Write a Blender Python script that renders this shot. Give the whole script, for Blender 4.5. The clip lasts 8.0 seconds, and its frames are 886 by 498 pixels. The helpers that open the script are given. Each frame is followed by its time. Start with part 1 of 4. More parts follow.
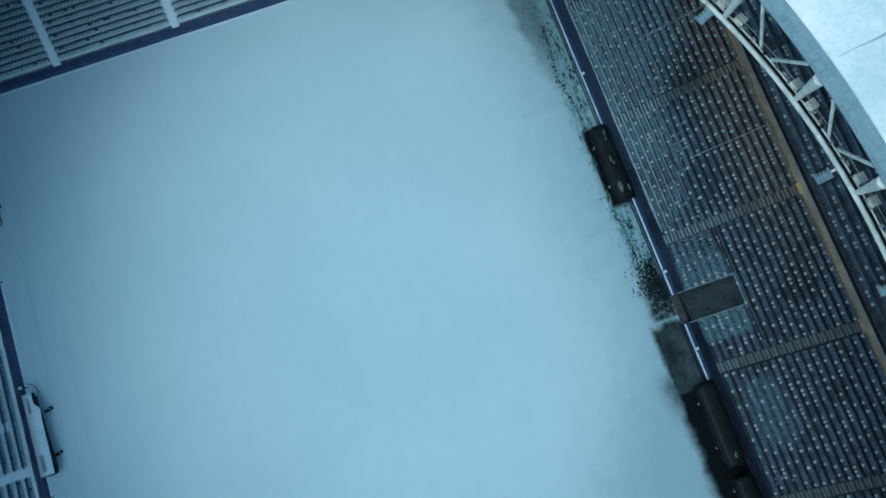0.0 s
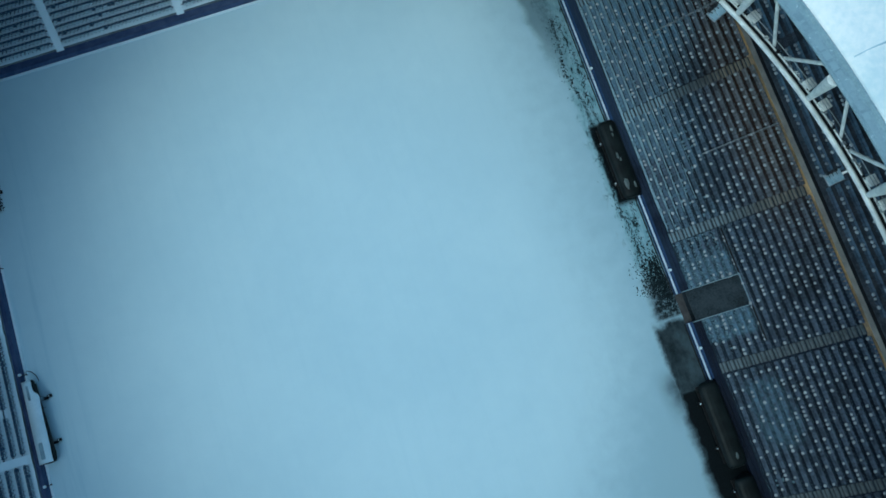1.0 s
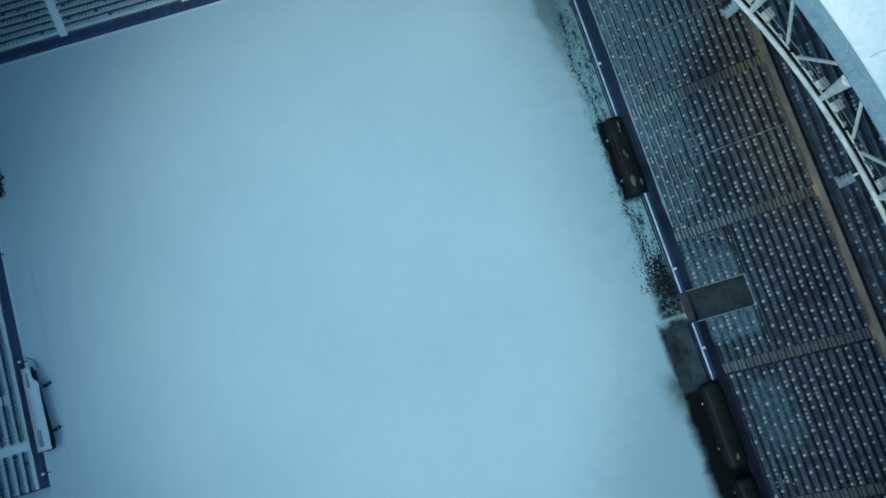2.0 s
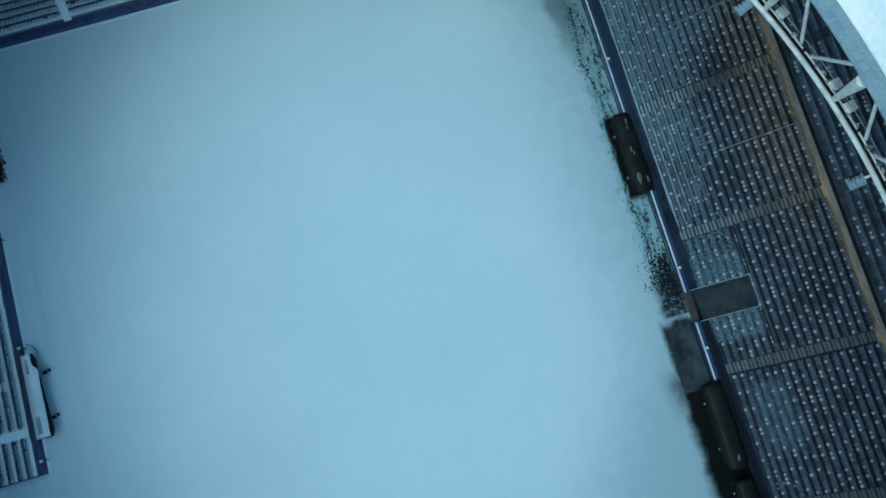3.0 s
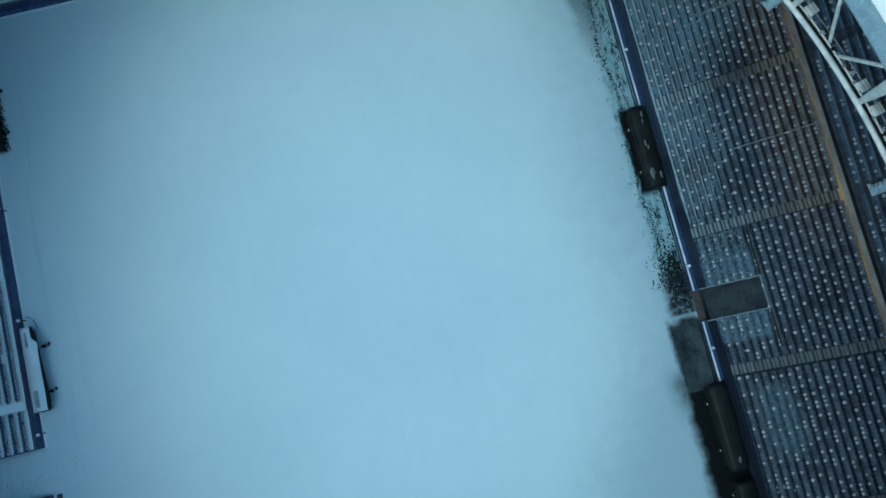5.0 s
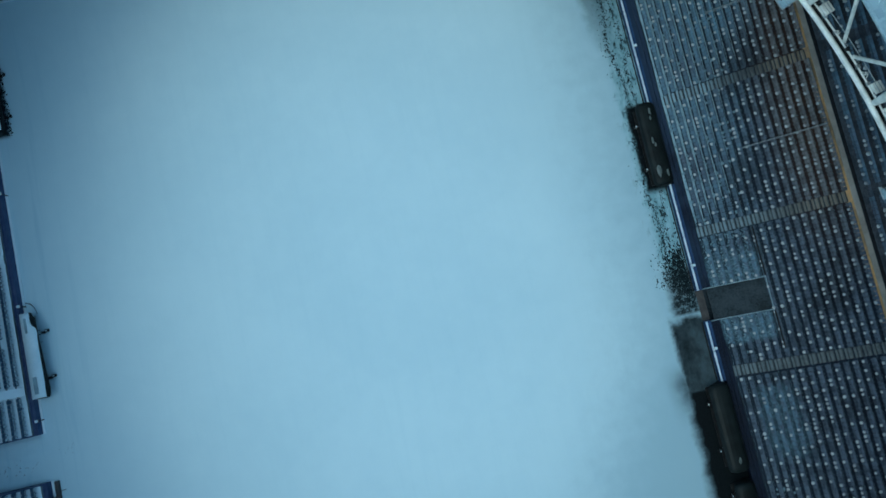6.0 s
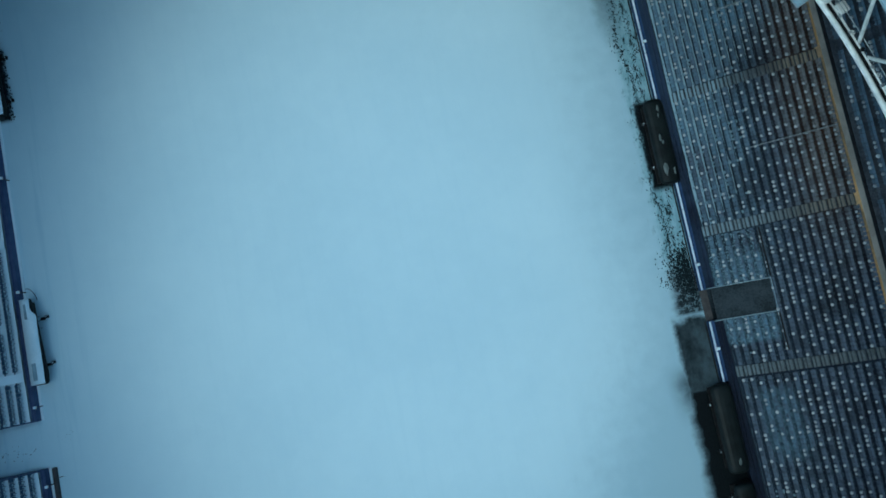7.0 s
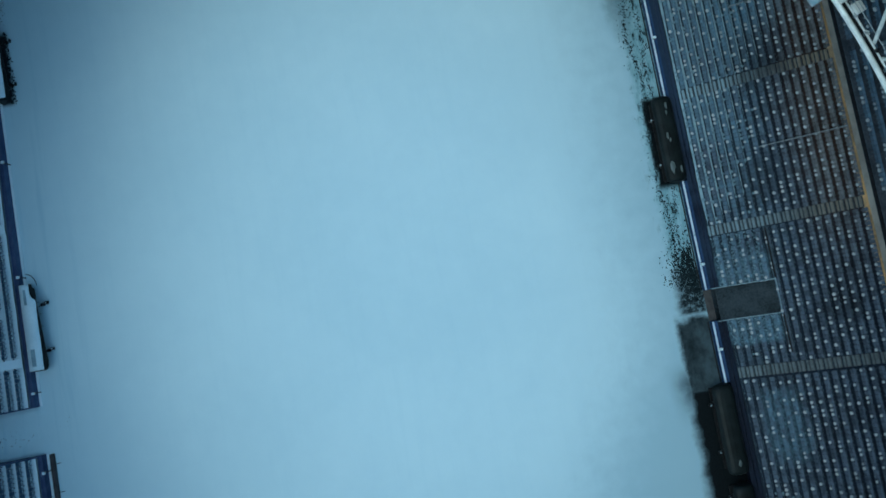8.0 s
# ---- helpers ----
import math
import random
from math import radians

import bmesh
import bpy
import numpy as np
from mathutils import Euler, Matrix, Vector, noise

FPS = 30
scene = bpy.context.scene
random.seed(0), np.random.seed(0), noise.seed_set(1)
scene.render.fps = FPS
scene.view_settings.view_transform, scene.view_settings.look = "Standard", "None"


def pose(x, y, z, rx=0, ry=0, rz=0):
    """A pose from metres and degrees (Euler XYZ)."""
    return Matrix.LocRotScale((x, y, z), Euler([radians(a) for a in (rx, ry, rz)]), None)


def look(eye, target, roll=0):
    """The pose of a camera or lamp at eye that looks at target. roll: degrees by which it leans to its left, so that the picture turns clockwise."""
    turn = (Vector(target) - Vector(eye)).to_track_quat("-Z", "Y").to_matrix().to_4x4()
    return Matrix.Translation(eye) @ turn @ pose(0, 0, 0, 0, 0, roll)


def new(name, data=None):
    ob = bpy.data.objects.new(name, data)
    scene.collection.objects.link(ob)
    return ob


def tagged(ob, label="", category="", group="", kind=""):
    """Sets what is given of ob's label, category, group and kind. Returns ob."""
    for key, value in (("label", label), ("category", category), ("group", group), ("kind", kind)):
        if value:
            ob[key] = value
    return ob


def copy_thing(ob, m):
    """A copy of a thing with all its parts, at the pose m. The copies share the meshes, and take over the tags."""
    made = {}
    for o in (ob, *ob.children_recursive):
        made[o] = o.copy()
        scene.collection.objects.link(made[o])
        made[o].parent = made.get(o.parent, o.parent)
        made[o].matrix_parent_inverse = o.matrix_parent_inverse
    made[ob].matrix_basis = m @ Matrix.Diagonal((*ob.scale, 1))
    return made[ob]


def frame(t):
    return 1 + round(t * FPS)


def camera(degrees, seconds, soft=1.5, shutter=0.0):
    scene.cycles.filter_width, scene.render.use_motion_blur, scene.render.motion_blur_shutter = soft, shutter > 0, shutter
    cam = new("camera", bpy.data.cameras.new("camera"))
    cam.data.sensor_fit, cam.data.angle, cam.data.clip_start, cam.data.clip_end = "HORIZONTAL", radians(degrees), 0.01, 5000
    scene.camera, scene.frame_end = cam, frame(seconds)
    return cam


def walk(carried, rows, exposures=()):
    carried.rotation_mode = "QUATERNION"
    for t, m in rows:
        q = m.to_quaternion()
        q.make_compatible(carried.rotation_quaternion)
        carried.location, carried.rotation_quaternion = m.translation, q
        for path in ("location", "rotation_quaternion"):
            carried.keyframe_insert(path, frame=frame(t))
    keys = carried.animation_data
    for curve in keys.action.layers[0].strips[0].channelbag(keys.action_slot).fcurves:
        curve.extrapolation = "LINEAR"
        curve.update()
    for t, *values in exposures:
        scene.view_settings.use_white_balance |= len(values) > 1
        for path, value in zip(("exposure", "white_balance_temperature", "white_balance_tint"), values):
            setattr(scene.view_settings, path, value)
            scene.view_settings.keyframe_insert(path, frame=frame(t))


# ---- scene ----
cam = camera(67.57, 8.0, soft=1.6)
PATH = [
    (0, (10.476, 3.248, 83.780), (13.424, 13.119, 24.671), -2.86),
    (0.5, (10.396, 3.478, 83.516), (13.179, 13.027, 24.346), -2.71),
    (1, (10.314, 3.702, 83.252), (12.936, 12.928, 24.023), -2.55),
    (1.5, (10.231, 3.921, 82.987), (12.694, 12.823, 23.702), -2.41),
    (2, (10.145, 4.135, 82.722), (12.453, 12.712, 23.383), -2.27),
    (2.5, (10.059, 4.342, 82.457), (12.214, 12.595, 23.066), -2.13),
    (3, (9.971, 4.545, 82.191), (11.978, 12.471, 22.751), -2.00),
    (3.5, (9.881, 4.741, 81.925), (11.743, 12.341, 22.437), -1.88),
    (4, (9.789, 4.933, 81.659), (11.511, 12.204, 22.126), -1.76),
    (4.5, (9.696, 5.118, 81.392), (11.281, 12.061, 21.817), -1.65),
    (5, (9.601, 5.299, 81.126), (11.054, 11.912, 21.509), -1.54),
    (5.5, (9.505, 5.473, 80.858), (10.830, 11.757, 21.203), -1.44),
    (6, (9.407, 5.642, 80.591), (10.609, 11.595, 20.899), -1.35),
    (6.5, (9.307, 5.806, 80.323), (10.391, 11.427, 20.597), -1.26),
    (7, (9.206, 5.964, 80.055), (10.177, 11.253, 20.297), -1.18),
    (7.5, (9.103, 6.117, 79.787), (9.966, 11.073, 19.998), -1.10),
    (8, (8.999, 6.264, 79.518), (9.759, 10.886, 19.702), -1.03),
]
walk(cam, [(t, look(eye, target, roll)) for t, eye, target, roll in PATH], [(0, 0.27, 5200, -22), (8, 0.27, 5200, -22)])

SKY, SUN = 0.15, 0.36

# ---- sky, sun, exposure ----
world = bpy.data.worlds.new("overcast_dusk")
scene.world = world
world.use_nodes = True
wn = world.node_tree
sky = wn.nodes.new("ShaderNodeTexSky")
sky.sky_type, sky.sun_disc = "NISHITA", False
sky.sun_elevation, sky.sun_rotation = radians(63.6), radians(240.1)
sky.air_density, sky.dust_density = 1.2, 2.0
wn.nodes["Background"].inputs["Strength"].default_value = SKY
wn.links.new(sky.outputs["Color"], wn.nodes["Background"].inputs["Color"])
sun = new("sun", bpy.data.lights.new("sun", "SUN"))
sun.data.energy, sun.data.angle, sun.data.color = SUN, radians(70), (1.0, 0.95, 0.90)
sun.matrix_world = look((-80, -46, 186), (0, 0, 0))


# ---- materials ----
def node_mat(name):
    m = bpy.data.materials.new(name)
    m.use_nodes = True
    return m, m.node_tree.nodes, m.node_tree.links, m.node_tree.nodes["Principled BSDF"]


def coords(nodes):
    geo = nodes.new("ShaderNodeNewGeometry")
    return geo.outputs["Position"]


def noise_tex(nodes, links, vec, scale, detail=4.0, rough=0.55):
    n = nodes.new("ShaderNodeTexNoise")
    n.inputs["Scale"].default_value = scale
    n.inputs["Detail"].default_value = detail
    n.inputs["Roughness"].default_value = rough
    links.new(vec, n.inputs["Vector"])
    return n.outputs["Fac"]


def ramp(nodes, links, fac, lo, hi, a=0.0, b=1.0):
    r = nodes.new("ShaderNodeMapRange")
    r.interpolation_type = "SMOOTHSTEP"
    for key, value in (("From Min", lo), ("From Max", hi), ("To Min", a), ("To Max", b)):
        r.inputs[key].default_value = value
    links.new(fac, r.inputs["Value"])
    return r.outputs["Result"]


def maths(nodes, links, op, a, b):
    m = nodes.new("ShaderNodeMath")
    m.operation = op
    for n, v in enumerate((a, b)):
        if isinstance(v, (int, float)):
            m.inputs[n].default_value = v
        else:
            links.new(v, m.inputs[n])
    return m.outputs[0]


def blend(nodes, links, fac, a, b):
    m = nodes.new("ShaderNodeMix")
    m.data_type = "RGBA"
    if isinstance(fac, (int, float)):
        m.inputs[0].default_value = fac
    else:
        links.new(fac, m.inputs[0])
    for n, v in ((6, a), (7, b)):
        if isinstance(v, tuple):
            m.inputs[n].default_value = (*v, 1)
        else:
            links.new(v, m.inputs[n])
    return m.outputs[2]


def bump(nodes, links, bsdf, height, strength, distance):
    b = nodes.new("ShaderNodeBump")
    b.inputs["Strength"].default_value, b.inputs["Distance"].default_value = strength, distance
    links.new(height, b.inputs["Height"])
    links.new(b.outputs["Normal"], bsdf.inputs["Normal"])


SNOW_A, SNOW_B = (0.78, 0.85, 0.89), (0.64, 0.74, 0.79)


def surface(name, c1, c2, scale=1.5, rough=0.7, metal=0.0, relief=0.3, dist=0.01, snow=0.0, snow_scale=0.8, each=0.0, gloss=0.3):
    """A worn surface of two tones; snow: the share that a thin snow cover hides on faces that look up."""
    m, nodes, links, bsdf = node_mat(name)
    pos = coords(nodes)
    big = noise_tex(nodes, links, pos, scale, 3)
    fine = noise_tex(nodes, links, pos, scale * 14, 4)
    mix = maths(nodes, links, "ADD", maths(nodes, links, "MULTIPLY", big, 0.65), maths(nodes, links, "MULTIPLY", fine, 0.35))
    col = blend(nodes, links, ramp(nodes, links, mix, 0.35, 0.65), c1, c2)
    if each:
        info = nodes.new("ShaderNodeObjectInfo")
        isle = nodes.new("ShaderNodeNewGeometry")
        rnd = maths(nodes, links, "FRACT", maths(nodes, links, "ADD", info.outputs["Random"], isle.outputs["Random Per Island"]), 0.0)
        col = blend(nodes, links, maths(nodes, links, "MULTIPLY", rnd, each), col, c2)
    bsdf.inputs["Roughness"].default_value, bsdf.inputs["Metallic"].default_value = rough, metal
    bsdf.inputs["Specular IOR Level"].default_value = gloss
    if snow:
        geo = nodes.new("ShaderNodeNewGeometry")
        sep = nodes.new("ShaderNodeSeparateXYZ")
        links.new(geo.outputs["Normal"], sep.inputs[0])
        up = ramp(nodes, links, sep.outputs["Z"], 0.3, 0.8)
        n1 = noise_tex(nodes, links, pos, snow_scale, 5, 0.65)
        cover = ramp(nodes, links, n1, 0.72 - 0.45 * snow, 0.84 - 0.45 * snow)
        col = blend(nodes, links, maths(nodes, links, "MULTIPLY", up, cover), col, blend(nodes, links, fine, SNOW_B, SNOW_A))
    links.new(col, bsdf.inputs["Base Color"])
    bump(nodes, links, bsdf, fine, relief, dist)
    return m


def snow_mat(name, a=SNOW_A, b=SNOW_B, scale=0.06, relief=0.25):
    m, nodes, links, bsdf = node_mat(name)
    pos = coords(nodes)
    big, mid, fine = noise_tex(nodes, links, pos, scale, 4), noise_tex(nodes, links, pos, scale * 12, 5), noise_tex(nodes, links, pos, 9.0, 5)
    mix = maths(nodes, links, "ADD", maths(nodes, links, "MULTIPLY", big, 0.7), maths(nodes, links, "MULTIPLY", mid, 0.3))
    links.new(blend(nodes, links, ramp(nodes, links, mix, 0.3, 0.7), b, a), bsdf.inputs["Base Color"])
    bsdf.inputs["Roughness"].default_value = 0.75
    bump(nodes, links, bsdf, fine, relief, 0.03)
    return m


def pitch_mat():
    """Snow over the turf, trodden and melted to dark soil along the touchline boards on the bench side."""
    m, nodes, links, bsdf = node_mat("pitch_snow")
    pos = coords(nodes)
    sep = nodes.new("ShaderNodeSeparateXYZ")
    links.new(pos, sep.inputs[0])
    x, y = sep.outputs["X"], sep.outputs["Y"]
    big, mid, fine = noise_tex(nodes, links, pos, 0.05, 3), noise_tex(nodes, links, pos, 0.5, 5), noise_tex(nodes, links, pos, 7.0, 5)
    tone = maths(nodes, links, "ADD", maths(nodes, links, "MULTIPLY", big, 0.75), maths(nodes, links, "MULTIPLY", mid, 0.25))
    snow = blend(nodes, links, ramp(nodes, links, tone, 0.3, 0.7), (0.565, 0.70, 0.765), (0.625, 0.755, 0.81))
    trod = nodes.new("ShaderNodeMapping")
    trod.inputs["Scale"].default_value = (1.0, 0.05, 1.0)
    links.new(pos, trod.inputs["Vector"])
    tracks = maths(nodes, links, "MULTIPLY", ramp(nodes, links, noise_tex(nodes, links, trod.outputs["Vector"], 0.9, 4), 0.5, 0.7), ramp(nodes, links, x, -38.0, -32.0, 0.5, 0.08))
    snow = blend(nodes, links, tracks, snow, (0.46, 0.62, 0.70))
    # grey trodden snow by the benches; its south-east spread paints in light falloff
    darkening = maths(nodes, links, "ADD", x, maths(nodes, links, "MULTIPLY", maths(nodes, links, "SUBTRACT", mid, 0.5), 8.0))
    darkening = maths(nodes, links, "ADD", darkening, ramp(nodes, links, y, -30.0, 4.0, 13.0, 0.0))
    snow = blend(nodes, links, ramp(nodes, links, darkening, 24.0, 39.5, 0.0, 0.80), snow, (0.335, 0.46, 0.535))
    # soil: blotches of their own size, denser towards the boards and in front of the tunnel
    edge = maths(nodes, links, "ADD", x, maths(nodes, links, "MULTIPLY", mid, 1.6))
    strip = ramp(nodes, links, edge, 36.0, 38.6)
    speck = noise_tex(nodes, links, pos, 1.7, 7, 0.75)
    streak = nodes.new("ShaderNodeMapping")
    streak.inputs["Scale"].default_value = (1.0, 0.35, 1.0)
    links.new(pos, streak.inputs["Vector"])
    band = noise_tex(nodes, links, streak.outputs["Vector"], 1.3, 6, 0.7)

    def along(lo0, lo1, hi0, hi1):
        return maths(nodes, links, "MULTIPLY", ramp(nodes, links, y, lo0, lo1), ramp(nodes, links, y, hi0, hi1, 1.0, 0.0))

    icy = maths(nodes, links, "MULTIPLY", ramp(nodes, links, edge, 36.8, 38.2), along(3.0, 6.0, 60.0, 61.0))
    icy = maths(nodes, links, "MULTIPLY", icy, ramp(nodes, links, band, 0.32, 0.62, 0.25, 0.95))
    snow = blend(nodes, links, icy, snow, (0.24, 0.40, 0.45))
    wide = maths(nodes, links, "ADD", edge, ramp(nodes, links, y, 30.0, 46.0, 0.0, 1.7))
    slush = maths(nodes, links, "MULTIPLY", ramp(nodes, links, wide, 36.2, 37.6), along(29.0, 43.0, 60.0, 61.0))
    slush = maths(nodes, links, "MULTIPLY", slush, ramp(nodes, links, x, 37.2, 38.6, 0.85, 0.35))
    snow = blend(nodes, links, slush, snow, (0.15, 0.21, 0.24))
    sparse = maths(nodes, links, "MULTIPLY", maths(nodes, links, "MULTIPLY", strip, along(4.0, 6.0, 60.0, 61.0)), ramp(nodes, links, band, 0.54, 0.66))
    far = maths(nodes, links, "MULTIPLY", ramp(nodes, links, edge, 36.7, 37.6), along(30.0, 42.0, 60.0, 61.0))
    far = maths(nodes, links, "MULTIPLY", far, ramp(nodes, links, x, 37.9, 38.9, 1.0, 0.25))
    far = maths(nodes, links, "MULTIPLY", far, ramp(nodes, links, speck, 0.40, 0.60, 0.02, 0.3))
    thin = maths(nodes, links, "MULTIPLY", ramp(nodes, links, edge, 37.0, 38.0), along(3.0, 6.0, 60.0, 61.0))
    thin = maths(nodes, links, "MULTIPLY", thin, ramp(nodes, links, band, 0.35, 0.65, 0.05, 0.24))
    far = maths(nodes, links, "MAXIMUM", far, thin)
    left = maths(nodes, links, "ADD", x, maths(nodes, links, "MULTIPLY", speck, 1.4))
    left = maths(nodes, links, "MULTIPLY", ramp(nodes, links, left, -38.1, -37.4, 0.97, 0.0), along(39.0, 39.8, 48.0, 49.0))
    far = maths(nodes, links, "MAXIMUM", far, left)
    churn = maths(nodes, links, "MULTIPLY", ramp(nodes, links, edge, 36.6, 38.2), along(-1.0, -0.3, 4.0, 6.0))
    churn = maths(nodes, links, "MULTIPLY", churn, ramp(nodes, links, speck, 0.38, 0.56, 0.62, 0.97))
    ragged = maths(nodes, links, "ADD", y, maths(nodes, links, "MULTIPLY", mid, 2.4))
    wet = maths(nodes, links, "MULTIPLY", ramp(nodes, links, maths(nodes, links, "ADD", x, maths(nodes, links, "MULTIPLY", maths(nodes, links, "SUBTRACT", speck, 0.5), 0.9)), 35.3, 36.2), ramp(nodes, links, ragged, -0.5, 0.9, 1.0, 0.0))
    wet = maths(nodes, links, "MULTIPLY", wet, ramp(nodes, links, maths(nodes, links, "ADD", maths(nodes, links, "MULTIPLY", mid, 0.7), maths(nodes, links, "MULTIPLY", band, 0.3)), 0.30, 0.72, 0.995, 0.87))
    wet = maths(nodes, links, "MULTIPLY", wet, ramp(nodes, links, maths(nodes, links, "SUBTRACT", x, maths(nodes, links, "MULTIPLY", y, 0.25)), 37.0, 41.0, 1.0, 0.95))
    blot = maths(nodes, links, "ADD", x, maths(nodes, links, "MULTIPLY", maths(nodes, links, "SUBTRACT", big, 0.5), 3.0))
    spill = maths(nodes, links, "MULTIPLY", ramp(nodes, links, blot, 33.0, 36.2), along(-14.5, -9.5, -9.0, -5.6))
    spill = maths(nodes, links, "MULTIPLY", spill, ramp(nodes, links, mid, 0.3, 0.7, 0.93, 0.55))
    rim = maths(nodes, links, "MULTIPLY", ramp(nodes, links, edge, 37.7, 38.3), along(14.2, 15.4, 25.6, 26.4))
    black = maths(nodes, links, "MULTIPLY", ramp(nodes, links, edge, 35.6, 37.2), along(-30.0, -29.0, -10.0, -8.4))
    wet = maths(nodes, links, "MAXIMUM", wet, maths(nodes, links, "MAXIMUM", rim, black))
    soil = maths(nodes, links, "MAXIMUM", sparse, maths(nodes, links, "MAXIMUM", churn, maths(nodes, links, "MAXIMUM", wet, maths(nodes, links, "MAXIMUM", far, spill))))
    dark = blend(nodes, links, fine, (0.002, 0.003, 0.0035), (0.013, 0.016, 0.018))
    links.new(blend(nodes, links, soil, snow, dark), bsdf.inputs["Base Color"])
    links.new(maths(nodes, links, "SUBTRACT", 0.8, maths(nodes, links, "MULTIPLY", soil, 0.25)), bsdf.inputs["Roughness"])
    links.new(maths(nodes, links, "SUBTRACT", 0.4, maths(nodes, links, "MULTIPLY", soil, 0.37)), bsdf.inputs["Specular IOR Level"])
    bump(nodes, links, bsdf, maths(nodes, links, "SUBTRACT", fine, soil), 0.25, 0.04)
    return m


def tier_mat(name, c1, c2, icy, share, rimed, each=0.0, band_share=0.9, darkening=0.5, band_tint=((0.030, 0.017, 0.014), (0.095, 0.058, 0.038))):
    """What the east tier is made of: thin frost in patches, most beside the tunnel, and along the top rows brown stains
    on the concrete and warm light painted into seats and steps.
    """
    m, nodes, links, bsdf = node_mat(name)
    pos = coords(nodes)
    sep = nodes.new("ShaderNodeSeparateXYZ")
    links.new(pos, sep.inputs[0])
    x, y = sep.outputs["X"], sep.outputs["Y"]
    big, mid, fine = noise_tex(nodes, links, pos, 0.12, 3), noise_tex(nodes, links, pos, 0.7, 5, 0.65), noise_tex(nodes, links, pos, 6.0, 4)

    def op(kind, a, b):
        return maths(nodes, links, kind, a, b)

    def span(v, lo0, lo1, hi0, hi1):
        return op("MULTIPLY", ramp(nodes, links, v, lo0, lo1), ramp(nodes, links, v, hi0, hi1, 1.0, 0.0))

    col = blend(nodes, links, ramp(nodes, links, fine, 0.35, 0.65), c1, c2)
    if each:
        info, isle = nodes.new("ShaderNodeObjectInfo"), nodes.new("ShaderNodeNewGeometry")
        rnd = op("FRACT", op("ADD", info.outputs["Random"], isle.outputs["Random Per Island"]), 0.0)
        col = blend(nodes, links, op("MULTIPLY", rnd, each), col, c2)
    # top-row band: brown stain on concrete, warm light painted into seats and steps
    top_band = op("MULTIPLY", ramp(nodes, links, op("ADD", x, op("MULTIPLY", mid, 4.0)), 50.5, 56.2), ramp(nodes, links, op("ADD", y, op("MULTIPLY", big, 12.0)), 2.0, 24.0))
    top_band = op("MULTIPLY", top_band, ramp(nodes, links, x, 56.2, 56.5, 1.0, 0.0))
    col = blend(nodes, links, op("MULTIPLY", top_band, band_share), col, blend(nodes, links, mid, *band_tint))
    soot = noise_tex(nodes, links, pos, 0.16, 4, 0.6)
    col = blend(nodes, links, ramp(nodes, links, soot, 0.54, 0.66, 0.0, darkening), col, (0.008, 0.009, 0.012))
    col = blend(nodes, links, ramp(nodes, links, mid, 0.46, 0.60, 0.0, darkening), col, (0.012, 0.013, 0.018))
    where = op("ADD", op("MULTIPLY", big, 1.1), op("MULTIPLY", mid, 0.5))
    where = op("ADD", where, ramp(nodes, links, y, 12.0, 44.0, -0.07, 0.22))
    # frost thins southward, which also stands in for the dimmer light at that end
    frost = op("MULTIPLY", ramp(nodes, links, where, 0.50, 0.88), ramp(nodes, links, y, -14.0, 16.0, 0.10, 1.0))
    frost = op("MULTIPLY", frost, op("MAXIMUM", ramp(nodes, links, op("SUBTRACT", x, ramp(nodes, links, y, 16.0, 40.0, 0.0, 5.5)), 44.0, 50.0, 1.0, 0.06), ramp(nodes, links, x, 56.2, 56.6, 0.0, 0.6)))
    # rime on the blocks of seats either side of the tunnel and on one low block further south
    wx, wy = op("ADD", x, op("MULTIPLY", op("SUBTRACT", mid, 0.5), 2.5)), op("ADD", y, op("MULTIPLY", op("SUBTRACT", mid, 0.5), 3.5))
    rime = op("MULTIPLY", ramp(nodes, links, x, 46.3, 46.8, 1.0, 0.0), op("MAXIMUM", span(wy, 1.0, 2.0, 4.4, 7.0), span(wy, -5.6, -4.6, -1.6, -1.2)))
    low = op("MULTIPLY", op("MULTIPLY", span(wx, 42.2, 43.4, 45.5, 47.5), span(wy, -20.0, -17.5, -11.2, -9.8)), 0.85)
    rime = op("MULTIPLY", op("MAXIMUM", rime, low), ramp(nodes, links, noise_tex(nodes, links, pos, 2.2, 4, 0.7), 0.36, 0.62, 0.25, 1.0))
    # two darker blocks of rows, with less frost on them
    dark_patch = op("MULTIPLY", op("MULTIPLY", span(wx, 45.8, 48.0, 51.0, 53.0), span(wy, 23.0, 25.5, 29.0, 32.5)), 0.55)
    dark_patch = op("MAXIMUM", dark_patch, op("MULTIPLY", op("MULTIPLY", span(wx, 44.4, 46.0, 48.5, 50.0), span(wy, 9.8, 11.6, 15.0, 17.5)), 0.42))
    col = blend(nodes, links, dark_patch, col, (0.014, 0.016, 0.022))
    frost = op("MULTIPLY", frost, op("SUBTRACT", 1.0, dark_patch))
    frost = op("MAXIMUM", op("MULTIPLY", frost, share), op("MULTIPLY", rime, rimed))
    if each:
        frost = op("MULTIPLY", frost, ramp(nodes, links, rnd, 0.0, 1.0, 0.6, 1.1))
    links.new(blend(nodes, links, frost, col, icy), bsdf.inputs["Base Color"])
    bsdf.inputs["Roughness"].default_value, bsdf.inputs["Specular IOR Level"].default_value = 0.75, 0.2
    bump(nodes, links, bsdf, fine, 0.3, 0.01)
    return m


